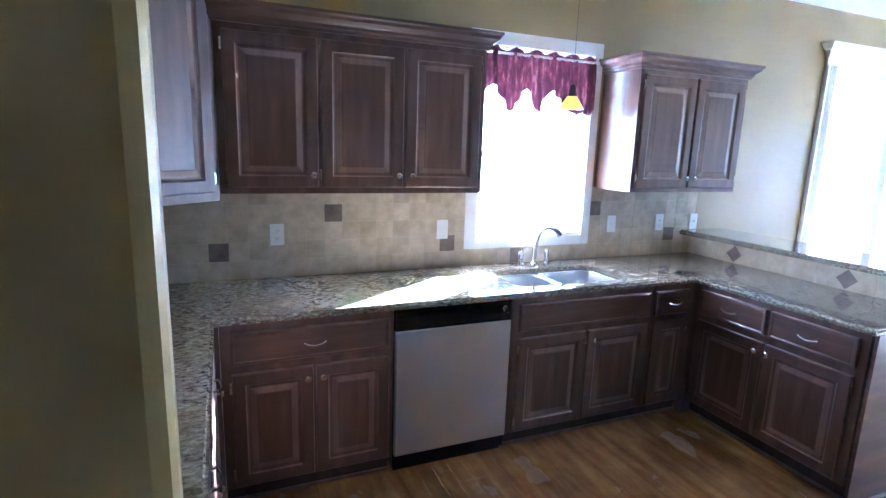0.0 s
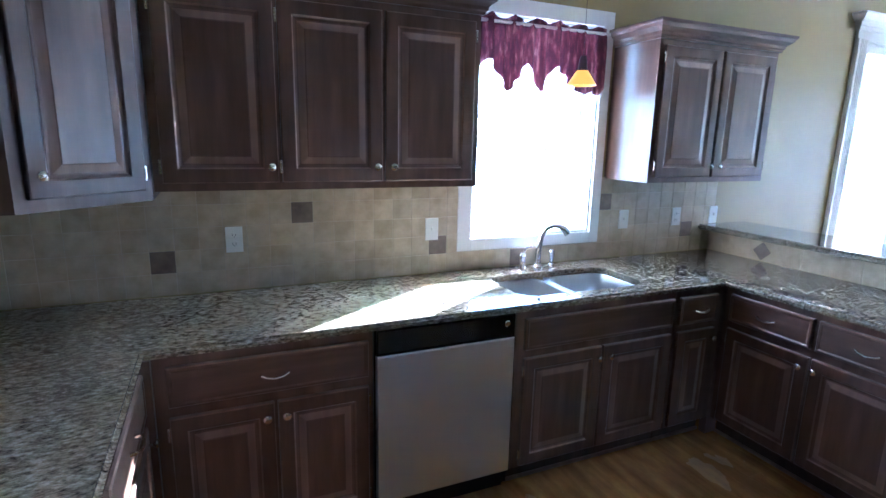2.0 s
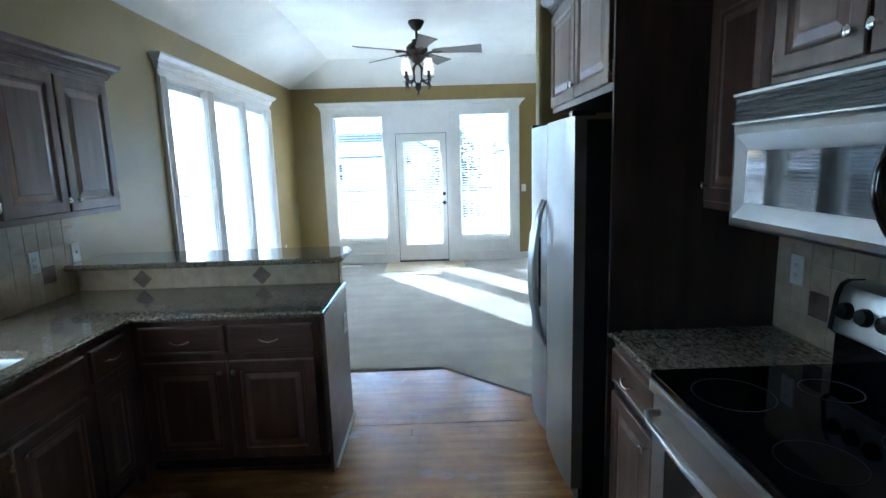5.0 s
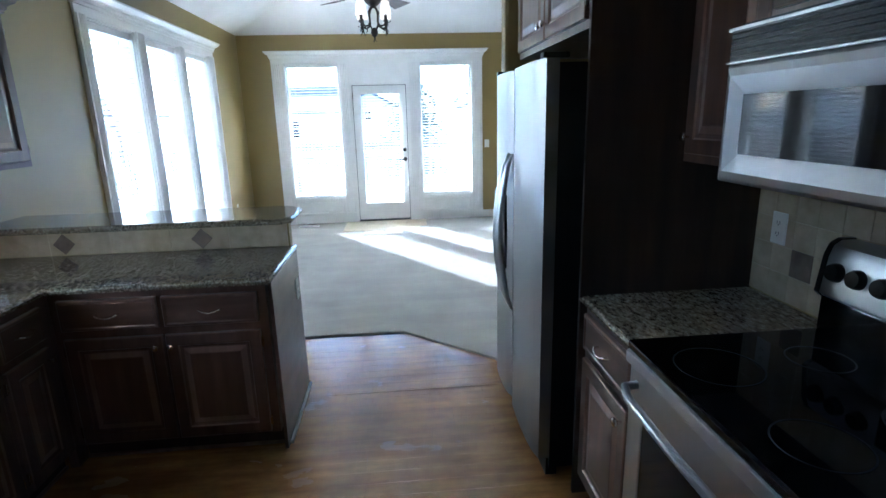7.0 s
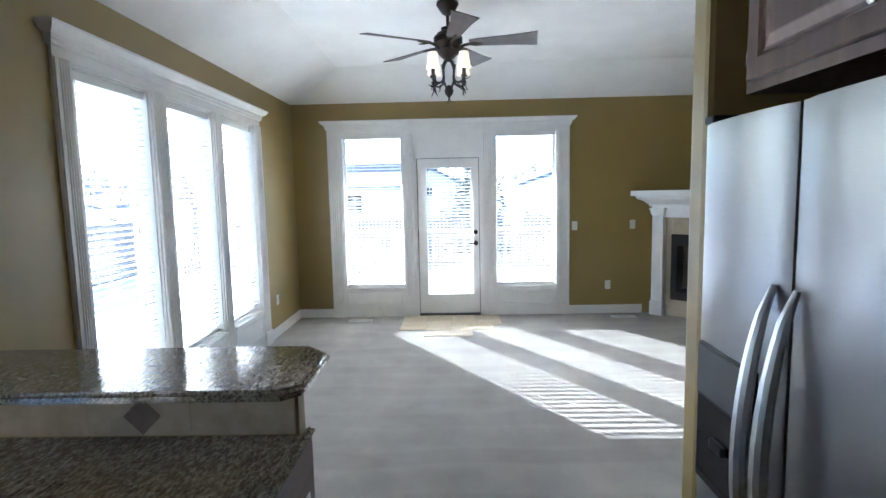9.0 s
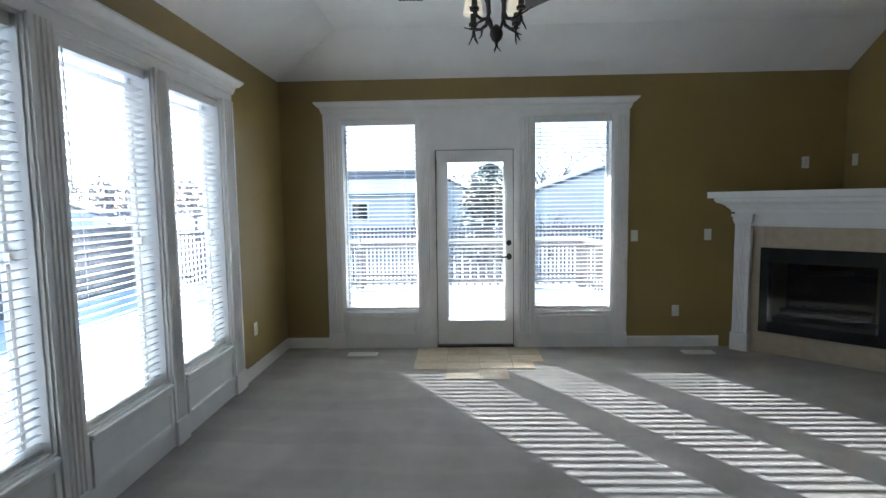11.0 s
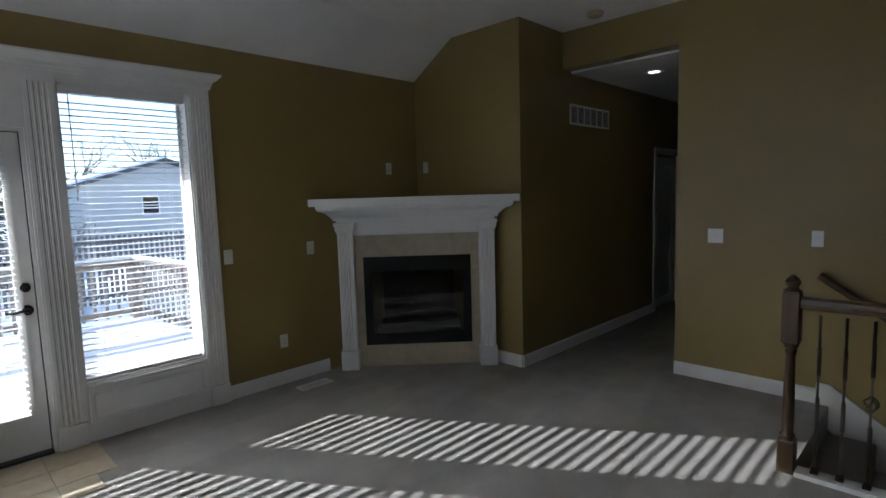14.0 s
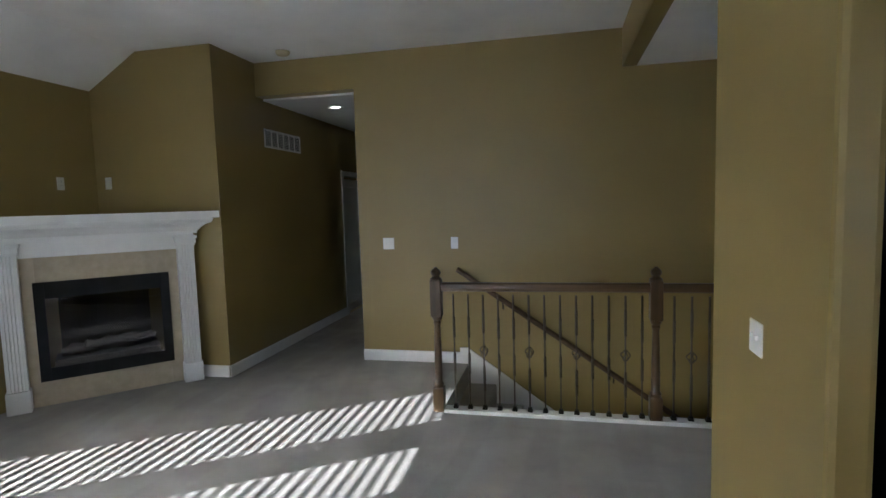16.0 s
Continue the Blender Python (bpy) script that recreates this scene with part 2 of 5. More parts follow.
# ---- mesh helpers ----
def box(bm, x0, y0, z0, x1, y1, z1, bevel=0.0):
    made = bmesh.ops.create_cube(bm, size=1.0, matrix=Matrix.LocRotScale(((x0 + x1) / 2, (y0 + y1) / 2, (z0 + z1) / 2), None, (abs(x1 - x0), abs(y1 - y0), abs(z1 - z0))))
    if bevel:
        edges = {e for v in made["verts"] for e in v.link_edges}
        bmesh.ops.bevel(bm, geom=list(edges), offset=bevel, segments=2, affect="EDGES", profile=0.6)
    return bm


def boxes(*dims, bevel=0.0):
    bm = bmesh.new()
    for d in dims:
        box(bm, *d, bevel=bevel)
    return bm


def rings(bm, loops, close=True, cap=True):
    """Joins loops of points, all of one length, by quads."""
    vs = [[bm.verts.new(p) for p in loop] for loop in loops]
    k = len(vs[0])
    for a, b in zip(vs, vs[1:]):
        for i in range(k if close else k - 1):
            bm.faces.new((a[i], a[(i + 1) % k], b[(i + 1) % k], b[i]))
    if cap:
        bm.faces.new(list(reversed(vs[0])))
        bm.faces.new(vs[-1])
    bmesh.ops.recalc_face_normals(bm, faces=bm.faces)
    return bm


def panel(w, h, steps, thick, glint_rings=()):
    """A front of w by h, its face towards -y at y = 0; steps: (inset, depth) from the rim inwards."""
    def rect(i, d):
        return [(i, d, i), (w - i, d, i), (w - i, d, h - i), (i, d, h - i)]
    bm = rings(bmesh.new(), [rect(0, thick), rect(0, 0.004), rect(0.004, 0)] + [rect(i, d) for i, d in steps])
    # these rings get the paler second material, a painted bevel highlight
    for k in glint_rings:
        for f in list(bm.faces)[4 * k:4 * k + 4]:
            f.material_index = 1
    return bm


def lathe(profile, seg=16, at=(0, 0, 0)):
    loops = [[(at[0] + r * math.cos(2 * math.pi * i / seg), at[1] + r * math.sin(2 * math.pi * i / seg), at[2] + z) for i in range(seg)] for r, z in profile]
    return rings(bmesh.new(), loops)


def tube(points, radius, seg=8, bm=None):
    """A round rod along points; radius: a number or one for each point."""
    bm = bm or bmesh.new()
    pts = [Vector(p) for p in points]
    rad = radius if isinstance(radius, (list, tuple)) else [radius] * len(pts)
    loops, side = [], None
    for i, p in enumerate(pts):
        way = (pts[min(i + 1, len(pts) - 1)] - pts[max(i - 1, 0)]).normalized()
        if side is None:
            side = way.orthogonal().normalized()
        side = (side - way * side.dot(way)).normalized()
        up = way.cross(side)
        loops.append([p + rad[i] * (side * math.cos(2 * math.pi * k / seg) + up * math.sin(2 * math.pi * k / seg)) for k in range(seg)])
    return rings(bm, loops)


def extrude(profile, a, b, axis="x"):
    """A moulding: profile points (out, up) run from a to b along x, out towards -y."""
    def at(s):
        return [(s, -o, u) if axis == "x" else (-o, s, u) for o, u in profile]
    return rings(bmesh.new(), [at(a), at(b)])


def mesh(bm, mat, name):
    me = bpy.data.meshes.new(name)
    bm.to_mesh(me)
    bm.free()
    me.materials.append(mat)
    return me


def smooth(me, angle=35):
    me.shade_smooth()
    me.set_sharp_from_angle(angle=radians(angle))
    return me


def part(name, bm, mat, parent, label="", m=None, soft=False):
    me = bm if isinstance(bm, bpy.types.Mesh) else mesh(bm, mat, name)
    if soft:
        smooth(me)
    ob = new(name, me)
    ob.parent = parent
    if m is not None:
        ob.matrix_basis = m
    return tagged(ob, label)


def thing(name, m, label, category, group="", kind=""):
    ob = new(name)
    ob.empty_display_size = 0.05
    ob.matrix_basis = m
    return tagged(ob, label, category, group, kind)


def solid(name, bm, mat, label, category, kind="", group="", m=None, soft=False):
    ob = new(name, mesh(bm, mat, name))
    if soft:
        smooth(ob.data)
    if m is not None:
        ob.matrix_basis = m
    return tagged(ob, label, category, group, kind)


def structure(name, mat, label, *dims, bevel=0.0, category="wall"):
    return solid(name, boxes(*dims, bevel=bevel), mat, label, category, "structure")


# ---- plan ----
KY, LX, DX, FY, SY, CZ, TZ = 3.43, 0.25, 9.52, -2.29, -3.0, 2.77, 3.11  # sink wall, left wall, door wall, hearth side wall, stair wall, low and high ceiling
EX = 4.515  # edge of the low ceiling
WX0, WX1, WZ0, WZ1 = 2.38, 3.17, 1.07, 2.22  # kitchen window
TRI = [(5.56, 6.30), (6.49, 7.24), (7.40, 8.14)]
GZ0, GZ1 = 0.42, 2.35
EZ0, EZ1 = 0.395, 2.40  # openings beside the deck door
WL, WR, DO = (2.01, 2.80), (0.02, 0.82), (1.0, 1.85)


def wall_with_holes(bm, along, a, b, lo, hi, near, far, holes):
    """A wall from a to b and lo to hi, with (a0, a1, z0, z1) openings, as boxes that abut."""
    def put(s0, s1, z0, z1):
        if s1 - s0 > 1e-4 and z1 - z0 > 1e-4:
            box(bm, *((s0, near, z0, s1, far, z1) if along == "x" else (near, s0, z0, far, s1, z1)))
    s = a
    for h0, h1, z0, z1 in sorted(holes):
        put(s, h0, lo, hi)
        put(h0, h1, lo, z0)
        put(h0, h1, z1, hi)
        s = h1
    put(s, b, lo, hi)
    return bm


holes = [(WX0, WX1, WZ0, WZ1)] + [(a, b, GZ0, GZ1) for a, b in TRI]
solid("wall_north", wall_with_holes(bmesh.new(), "x", LX - 0.15, DX + 0.16, 0, 3.3, KY, KY + 0.16, holes), WALL, "olive painted wall with kitchen and tall windows", "wall", "structure")
solid("wall_east", wall_with_holes(bmesh.new(), "y", FY, KY, 0, 3.3, DX, DX + 0.16, [(*WR, EZ0, EZ1), (*DO, 0.0, 2.09), (*WL, EZ0, EZ1)]), WALL, "olive painted wall round the deck door", "wall", "structure")
structure("wall_hearth_side", WALL, "olive painted wall beside the corner fireplace", (8.17, FY - 0.13, 0, DX + 0.16, FY, 3.3))
solid("wall_hall", wall_with_holes(bmesh.new(), "y", -7.5, FY - 0.13, 0, 3.3, 8.17, 8.32, [(-6.0, -5.2, 0, 2.05)]), WALL, "olive painted hallway wall with an air return grille", "wall", "structure")
structure("wall_stair", WALL, "olive painted wall along the stairs", (-0.85, SY - 0.15, -2.9, 7.08, SY, 3.3))
structure("wall_hall_header", WALL, "olive painted header over the hallway opening", (7.08, SY - 0.15, 2.77, 8.17, SY, 3.3))
structure("wall_hall_far", WALL, "olive painted wall at the end of the hallway", (6.9, -7.65, 0, 8.32, -7.5, 2.9), (6.93, -7.5, 0, 7.08, SY - 0.15, 2.9))
structure("wall_left", WALL, "olive painted kitchen wall behind the counter", (LX - 0.15, 1.62, 0, LX, KY, 2.9))
structure("wall_corner", WALL, "olive painted wall corner with a rounded edge", (LX - 0.85, 1.49, 0, 0.843, 1.62, 2.9), bevel=0.04)
structure("wall_passage", WALL, "olive painted wall beside the passage", (LX - 1.0, -3.0, 0, LX - 0.85, 1.62, 2.9))
structure("wall_range", WALL, "tan painted wall behind the range", (1.55, -0.455, 0, 4.31, -0.17, 2.9))
structure("wall_fridge_end", WALL, "olive painted partition end with rounded corners", (4.31, -0.455, 0, 4.42, 0.585, 2.9), bevel=0.02)

# ceilings
bm = boxes((-0.85, SY - 0.2, CZ, EX - 0.12, KY + 0.1, CZ + 0.1), (7.0, -7.6, 2.75, 8.3, SY - 0.15, 2.85))
solid("ceiling_low", bm, CEIL, "white kitchen and hall ceiling", "ceiling", "structure")
structure("ceiling_drop", WALL, "olive painted edge where the kitchen ceiling drops", (EX - 0.12, SY - 0.1, CZ, EX, KY, 3.4))
bm = bmesh.new()
A, B, C = 2.70, 8.97, TZ
v = [bm.verts.new(p) for p in [(EX, SY, C), (B, SY, C), (B, A, C), (EX, A, C), (DX + .02, SY, CZ), (DX + .02, KY + .02, CZ), (EX, KY + .02, CZ)]]
for f in [(3, 2, 1, 0), (1, 2, 5, 4), (2, 3, 6, 5)]:
    bm.faces.new([v[i] for i in f])
solid("ceiling", bm, CEIL, "white vaulted living room ceiling with sloped sides", "ceiling", "structure")
structure("roof", CEIL, "roof deck above the rooms", (-1.2, -7.8, 3.45, 9.7, 3.6, 3.55), category="roof")
structure("eave", WHITE, "white roof overhang outside the windows", (9.68, -3.4, 2.75, 11.6, 4.1, 2.87), (-1.2, 3.59, 2.5, 4.6, 4.58, 2.6), (4.6, 3.59, 2.62, 9.68, 4.1, 2.72), category="roof")
# unseen box, added so that no outside light leaks round the hallway door
structure("wall_light_stop", WALL, "unseen plain box added behind the hallway door to stop light", (8.45, -6.3, 0, 8.55, -4.9, 2.6), (8.32, -6.3, 0, 8.45, -6.1, 2.6), (8.32, -5.1, 0, 8.45, -4.9, 2.6), (8.32, -6.3, 2.3, 8.45, -4.9, 2.4), (8.17, -6.3, -0.1, 8.55, -4.9, -0.001))

# floors
STAIR_X = 5.98


def slab(bm, outline, z0, z1):
    return rings(bm, [[(x, y, z0) for x, y in outline], [(x, y, z1) for x, y in outline]])


bm = slab(bmesh.new(), [(4.98, KY), (4.98, 1.22), (4.42, 0.60), (4.42, -0.455), (DX, -0.455), (DX, KY)], -0.2, 0.0)
box(bm, -0.7, -1.83, -0.2, DX, -0.455, 0)
box(bm, STAIR_X, SY, -0.2, DX, -1.83, 0)
box(bm, 7.08, -7.5, -0.2, 8.17, SY, 0)
box(bm, -0.7, -0.455, -0.2, 1.55, -0.3, 0)
solid("floor_carpet", bm, CARPET, "pale grey-beige carpet with vacuum marks", "carpet", "structure")

# ---- kitchen cabinets ----
RAISED = [(0.052, 0.0), (0.058, 0.006), (0.066, 0.009), (0.072, 0.009), (0.098, 0.003), (0.102, 0.002)]
SHALLOW = [(0.012, 0.0), (0.018, 0.003)]
KNOB = smooth(mesh(lathe([(0.004, 0), (0.005, 0.012), (0.009, 0.016), (0.0155, 0.022), (0.015, 0.028), (0.009, 0.032)], 12), NICKEL, "knob"))
PULL = smooth(mesh(tube([(-0.048, 0, 0), (-0.046, -0.016, 0.002), (-0.03, -0.024, -0.004), (0, -0.027, -0.009), (0.03, -0.024, -0.004), (0.046, -0.016, 0.002), (0.048, 0, 0)], [0.006, 0.0045, 0.004, 0.004, 0.004, 0.0045, 0.006]), NICKEL, "pull"))
HINGE = mesh(boxes((-0.006, -0.006, -0.026, 0.006, 0.004, 0.026), (-0.0035, -0.010, -0.018, 0.0035, -0.004, 0.018), bevel=0.0015), NICKEL, "hinge")


def cab_door(parent, x, z, w, h, hinge, knob_z):
    d = part("door", panel(w, h, RAISED, 0.02, (1, 3, 6)), CAB, parent, "raised-panel door, glaze and highlights painted pale on its edges", pose(x, -0.02, z))
    d.data.materials.append(PALE_HIGHLIGHT)
    kx = w - 0.028 if hinge == "left" else 0.028
    part("knob", KNOB, None, d, "round satin nickel knob", pose(kx, 0, knob_z, 90))
    for hz in (0.06, h - 0.06):
        part("hinge", HINGE, None, d, "", pose(-0.004 if hinge == "left" else w + 0.004, 0.012, hz))
    return d


def cab_drawer(parent, x, z, w, h, pull=True):
    d = part("drawer", panel(w, h, SHALLOW, 0.02, (1,)), CABX, parent, "flat drawer front with eased edges", pose(x, -0.02, z))
    d.data.materials.append(PALE_HIGHLIGHT)
    if pull:
        part("pull", PULL, None, d, "curved satin nickel pull", pose(w / 2, 0, h / 2))


def base_cabinet(m, w, depth, doors, drawers, label, top=0.865, group="kitchen base cabinets", false_front=False, lead=0.0, tail=0.0):
    """Front at local y = 0 towards -y, from x = 0 to w. doors: how many; drawers: how many; lead, tail: plain stiles."""
    c = thing("base_cabinet", m, label, "cabinet", group)
    if false_front:  # open behind, for the sink bowls
        part("face_frame", boxes((0, 0, 0.10, w, 0.03, top)), CAB, c)
        for xa in (0, w - 0.02):
            part("side_panel", boxes((xa, 0.03, 0.10, xa + 0.02, depth, top)), CAB, c)
        part("bottom_panel", boxes((0.02, 0.03, 0.10, w - 0.02, depth, 0.13)), CAB, c)
    else:
        part("body", boxes((0, 0, 0.10, w, depth, top)), CAB, c)
    part("shoe_moulding", boxes((0.0, 0.046, 0.0, w, 0.0595, 0.016), bevel=0.004), PALE_HIGHLIGHT, c, "thin light shoe moulding")
    # near-black wood paints in the shade under the cabinet
    part("toe_kick", boxes((0, 0.06, 0, w, depth, 0.10)), CAB_SHADED, c, "recessed toe kick with its shade in the colour")
    a, b, g = 0.02 + lead, w - 0.02 - tail, 0.012
    if drawers:
        n = drawers
        dw = (b - a - g * 2 * (n - 1)) / n
        for i in range(n):
            cab_drawer(c, a + i * (dw + 2 * g), 0.685, dw, 0.145, not false_front)
    n = doors
    dw = (b - a - g * (n - 1)) / n
    hz = 0.53 if drawers else 0.72
    for i in range(n):
        cab_door(c, a + i * (dw + g), 0.115, dw, hz, "left" if (i % 2 == 0 and n > 1) or n == 1 else "right", hz - 0.05)
    return c


CROWN = [(0, 0), (0.012, 0), (0.014, 0.012), (0.022, 0.018), (0.024, 0.032), (0.036, 0.042), (0.05, 0.052), (0.056, 0.066), (0.064, 0.072), (0.064, 0.085), (0, 0.085)]


def wall_cabinet(m, w, depth, h, doors, label, crown=True, knob_low=True, ends=(True, True), group="kitchen wall cabinets"):
    c = thing("wall_cabinet", m, label, "cabinet", group)
    part("body", boxes((0, 0, 0, w, depth, h)), CAB, c)
    g = 0.014
    dw = (w - 0.06 - g * (doors - 1)) / doors
    for i in range(doors):
        side = "left" if i % 2 == 0 else "right"
        if doors == 3:
            side = ("left", "left", "right")[i]
        if doors == 1:
            side = "right"
        cab_door(c, 0.03 + i * (dw + g), 0.03, dw, h - 0.06, side, 0.06 if knob_low else h - 0.12)
    if crown:
        def corner(xs, ys):
            return [((-q if xs < 0 else w + q) if xs else 0, -q if ys < 0 else depth, h + u) for q, u in CROWN]
        path = [corner(-1, 1), corner(-1, -1), corner(1, -1), corner(1, 1)]
        part("crown", rings(bmesh.new(), path), CABX, c, "stepped crown moulding")
    return c


D = KY - 2.79
base_cabinet(pose(0.90, 2.79, 0), 0.755, D, 2, 1, "dark-stained base cabinet with a drawer over two doors", lead=0.02)
base_cabinet(pose(2.305, 2.79, 0), 0.935, D, 2, 1, "dark-stained sink base cabinet with a false front", false_front=True, lead=0.02)
base_cabinet(pose(3.245, 2.79, 0), 0.33, D, 1, 1, "narrow dark-stained base cabinet with a drawer and door", tail=0.03)
base_cabinet(pose(3.60, 2.785, 0, 0, 0, -90), 0.945, 0.56, 2, 2, "dark-stained peninsula cabinet with two drawers and doors", lead=0.02, tail=0.02)
for y0, y1, k in ((2.12, 2.77, 1), (1.64, 2.115, 1)):
    base_cabinet(pose(0.86, y0, 0, 0, 0, 90), y1 - y0, 0.60, k, 1, "dark-stained base cabinet under the long counter")
base_cabinet(pose(3.12, 0.50, 0, 0, 0, 180), 0.445, 0.66, 1, 1, "dark-stained base cabinet between range and refrigerator")
for d in ((0.30, 2.77, 0.10, 0.898, KY - 0.005, 0.865), (3.5755, 2.788, 0.0, 3.66, 2.83, 0.865)):
    solid("corner_filler", boxes(d, bevel=0.001), CAB, "dark-stained filler in the cabinet corner", "cabinet", group="corner fillers")

wall_cabinet(pose(0.93, 3.09, 1.385), 1.305, KY - 3.09, 0.735, 3, "dark-stained wall cabinet with three raised-panel doors")
wall_cabinet(pose(3.265, 3.09, 1.385), 0.90, KY - 3.09, 0.735, 2, "dark-stained wall cabinet with two doors and crown")
wall_cabinet(pose(0.47, 2.07, 1.385, 0, 0, 90), 0.70, 0.215, 0.735, 2, "dark-stained wall cabinet on the side wall")
# diagonal corner cabinet
ang = math.degrees(math.atan2(3.085 - 2.785, 0.925 - 0.60))
wd = math.hypot(0.325, 0.30)
cc = thing("wall_cabinet", pose(0.60, 2.785, 1.355, 0, 0, ang), "diagonal dark-stained corner wall cabinet", "cabinet", "kitchen wall cabinets")
inv = pose(0.60, 2.785, 0, 0, 0, ang).inverted()
foot = [inv @ Vector(p) for p in ((0.60, 2.785, 0), (0.925, 3.085, 0), (0.925, KY - 0.004, 0), (LX + 0.004, KY - 0.004, 0), (LX + 0.004, 2.785, 0))]
part("body", slab(bmesh.new(), [(p.x, p.y) for p in foot], 0.0, 0.95), CAB, cc)
cab_door(cc, 0.035, 0.04, wd - 0.07, 0.87, "right", 0.07)
part("crown", extrude([(o, u + 0.95) for o, u in CROWN], -0.03, wd + 0.03), CABX, cc, "stepped crown moulding")

# wall above the range, tall panel and cabinet over the refrigerator
wall_cabinet(pose(3.12, 0.16, 1.40, 0, 0, 180), 0.44, 0.325, 0.80, 1, "narrow dark-stained wall cabinet beside the microwave", crown=False)
wall_cabinet(pose(2.675, 0.20, 1.801, 0, 0, 180), 0.755, 0.365, 0.46, 2, "dark-stained wall cabinet over the microwave", crown=True)
wall_cabinet(pose(4.215, 0.52, 1.87, 0, 0, 180), 1.075, 0.68, 0.56, 2, "dark-stained cabinet over the refrigerator with crown")
# same stain as the cabinets; its shadow is put into the colour
solid("tall_end_panel", boxes((3.122, -0.165, 0, 3.14, 0.53, 2.43), bevel=0.002), CAB_SHADED, "tall stained panel beside the refrigerator, shade painted into its wood", "panel")

# ---- worktops ----
def worktop(name, outline, z0, z1, label, holes=()):
    """A slab with a rounded edge, the outline anticlockwise."""
    bm = slab(bmesh.new(), outline, z0, z1)
    bmesh.ops.bevel(bm, geom=[e for e in bm.edges if all(abs(v.co.z - z1) < 1e-5 for v in e.verts) or all(abs(v.co.z - z0) < 1e-5 for v in e.verts)], offset=0.012, segments=3, affect="EDGES")
    ob = solid(name, bm, GRANITE, label, "countertop", soft=True)
    return ob


WT0, WT1 = 0.868, 0.900
SK = (2.385, 3.115, 2.86, 3.24)  # sink opening


def arc(cx, cy, r, a0, a1, n=5):
    return [(cx + r * math.cos(radians(a0 + (a1 - a0) * i / n)), cy + r * math.sin(radians(a0 + (a1 - a0) * i / n))) for i in range(n + 1)]


top = worktop("worktop", [(LX + 0.004, KY - 0.014), (LX + 0.004, 1.625), (0.885, 1.625), (0.885, 2.76), (3.55, 2.76), (3.55, 1.80), (4.245, 1.80), (4.245, 1.828), (4.184, 1.828), (4.184, KY - 0.014)], WT0, WT1, "speckled brown granite worktop, polished, with a sink cut-out")
cut = solid("cutter", slab(bmesh.new(), arc(SK[1] - 0.09, SK[3] - 0.09, 0.09, 0, 90) + arc(SK[0] + 0.09, SK[3] - 0.09, 0.09, 90, 180) + arc(SK[0] + 0.09, SK[2] + 0.09, 0.09, 180, 270) + arc(SK[1] - 0.09, SK[2] + 0.09, 0.09, 270, 360), 0.8, 1.0), GRANITE, "cut", "cut")
mod = top.modifiers.new("cut", "BOOLEAN")
mod.object, mod.solver = cut, "EXACT"
bpy.context.view_layer.update()
done = bpy.data.meshes.new_from_object(top.evaluated_get(bpy.context.evaluated_depsgraph_get()))
top.modifiers.clear()
top.data = done
bpy.data.objects.remove(cut)
worktop("worktop", [(2.672, -0.16), (3.118, -0.16), (3.118, 0.535), (2.672, 0.535)], WT0, WT1, "small granite worktop beside the range")
bar = worktop("bar_top", [(4.07, KY - 0.004), (4.07, 1.845), (4.12, 1.79), (4.43, 1.79), (4.52, 1.88), (4.52, KY - 0.004)], 1.040, 1.075, "raised granite breakfast bar with clipped corners")
structure("wall_peninsula", WALL, "low painted wall carrying the breakfast bar", (4.185, 1.83, 0, 4.245, KY, 1.040))
e = thing("end_panel", pose(0, 0, 0), "glossy dark-stained panel at the end of the peninsula", "panel")
part("board", boxes((3.60, 1.812, 0.0, 4.25, 1.829, 0.866), bevel=0.002), CABX, e)
part("shoe_moulding", boxes((3.64, 1.798, 0.0, 4.255, 1.8115, 0.018), bevel=0.004), WHITE, e, "thin white shoe moulding")

# sink
s = thing("kitchen_sink", pose(0, 0, 0), "double bowl undermount stainless steel sink", "sink")
mid = 2.715


def bowl(x0, x1):
    def ring(i, z):
        r = 0.075
        a, b, c, d = x0 + i, x1 - i, SK[2] + i, SK[3] - i
        return [(x, y, z) for x, y in arc(b - r, d - r, r, 0, 90, 4) + arc(a + r, d - r, r, 90, 180, 4) + arc(a + r, c + r, r, 180, 270, 4) + arc(b - r, c + r, r, 270, 360, 4)]
    bm = rings(bmesh.new(), [ring(-0.02, WT0 - 0.003), ring(0.004, WT0 - 0.003), ring(0.012, WT0 - 0.02), ring(0.02, 0.71), ring(0.05, 0.685)], cap=False)
    bm.verts.ensure_lookup_table()
    bm.faces.new(bm.verts[-20:])
    return bm


for x0, x1 in ((SK[0] + 0.0, mid - 0.02), (mid + 0.02, SK[1])):
    b = part("bowl", bowl(x0, x1), SINK, s, soft=True)
    part("drain", lathe([(0.045, 0), (0.043, 0.004), (0.03, 0.004), (0.028, 0.001)], 16, ((x0 + x1) / 2, (SK[2] + SK[3]) / 2, 0.686)), CHROME, b, soft=True)
f = thing("faucet", pose(2.765, 3.335, WT1), "chrome gooseneck kitchen faucet with lever and sprayer", "faucet")
part("base", lathe([(0.028, 0), (0.027, 0.01), (0.018, 0.02), (0.015, 0.06), (0.012, 0.065)]), CHROME, f, soft=True)
neck = [(0, 0, 0.05), (0.002, 0, 0.12), (0.012, -0.006, 0.18), (0.034, -0.018, 0.222), (0.064, -0.036, 0.240), (0.094, -0.054, 0.236), (0.118, -0.068, 0.218), (0.132, -0.076, 0.196)]
part("spout", tube(neck, [0.017, 0.016, 0.0145, 0.013, 0.0125, 0.014, 0.018, 0.019], 12), CHROME, f, "chrome swan-neck spout with a pull-out head", soft=True)
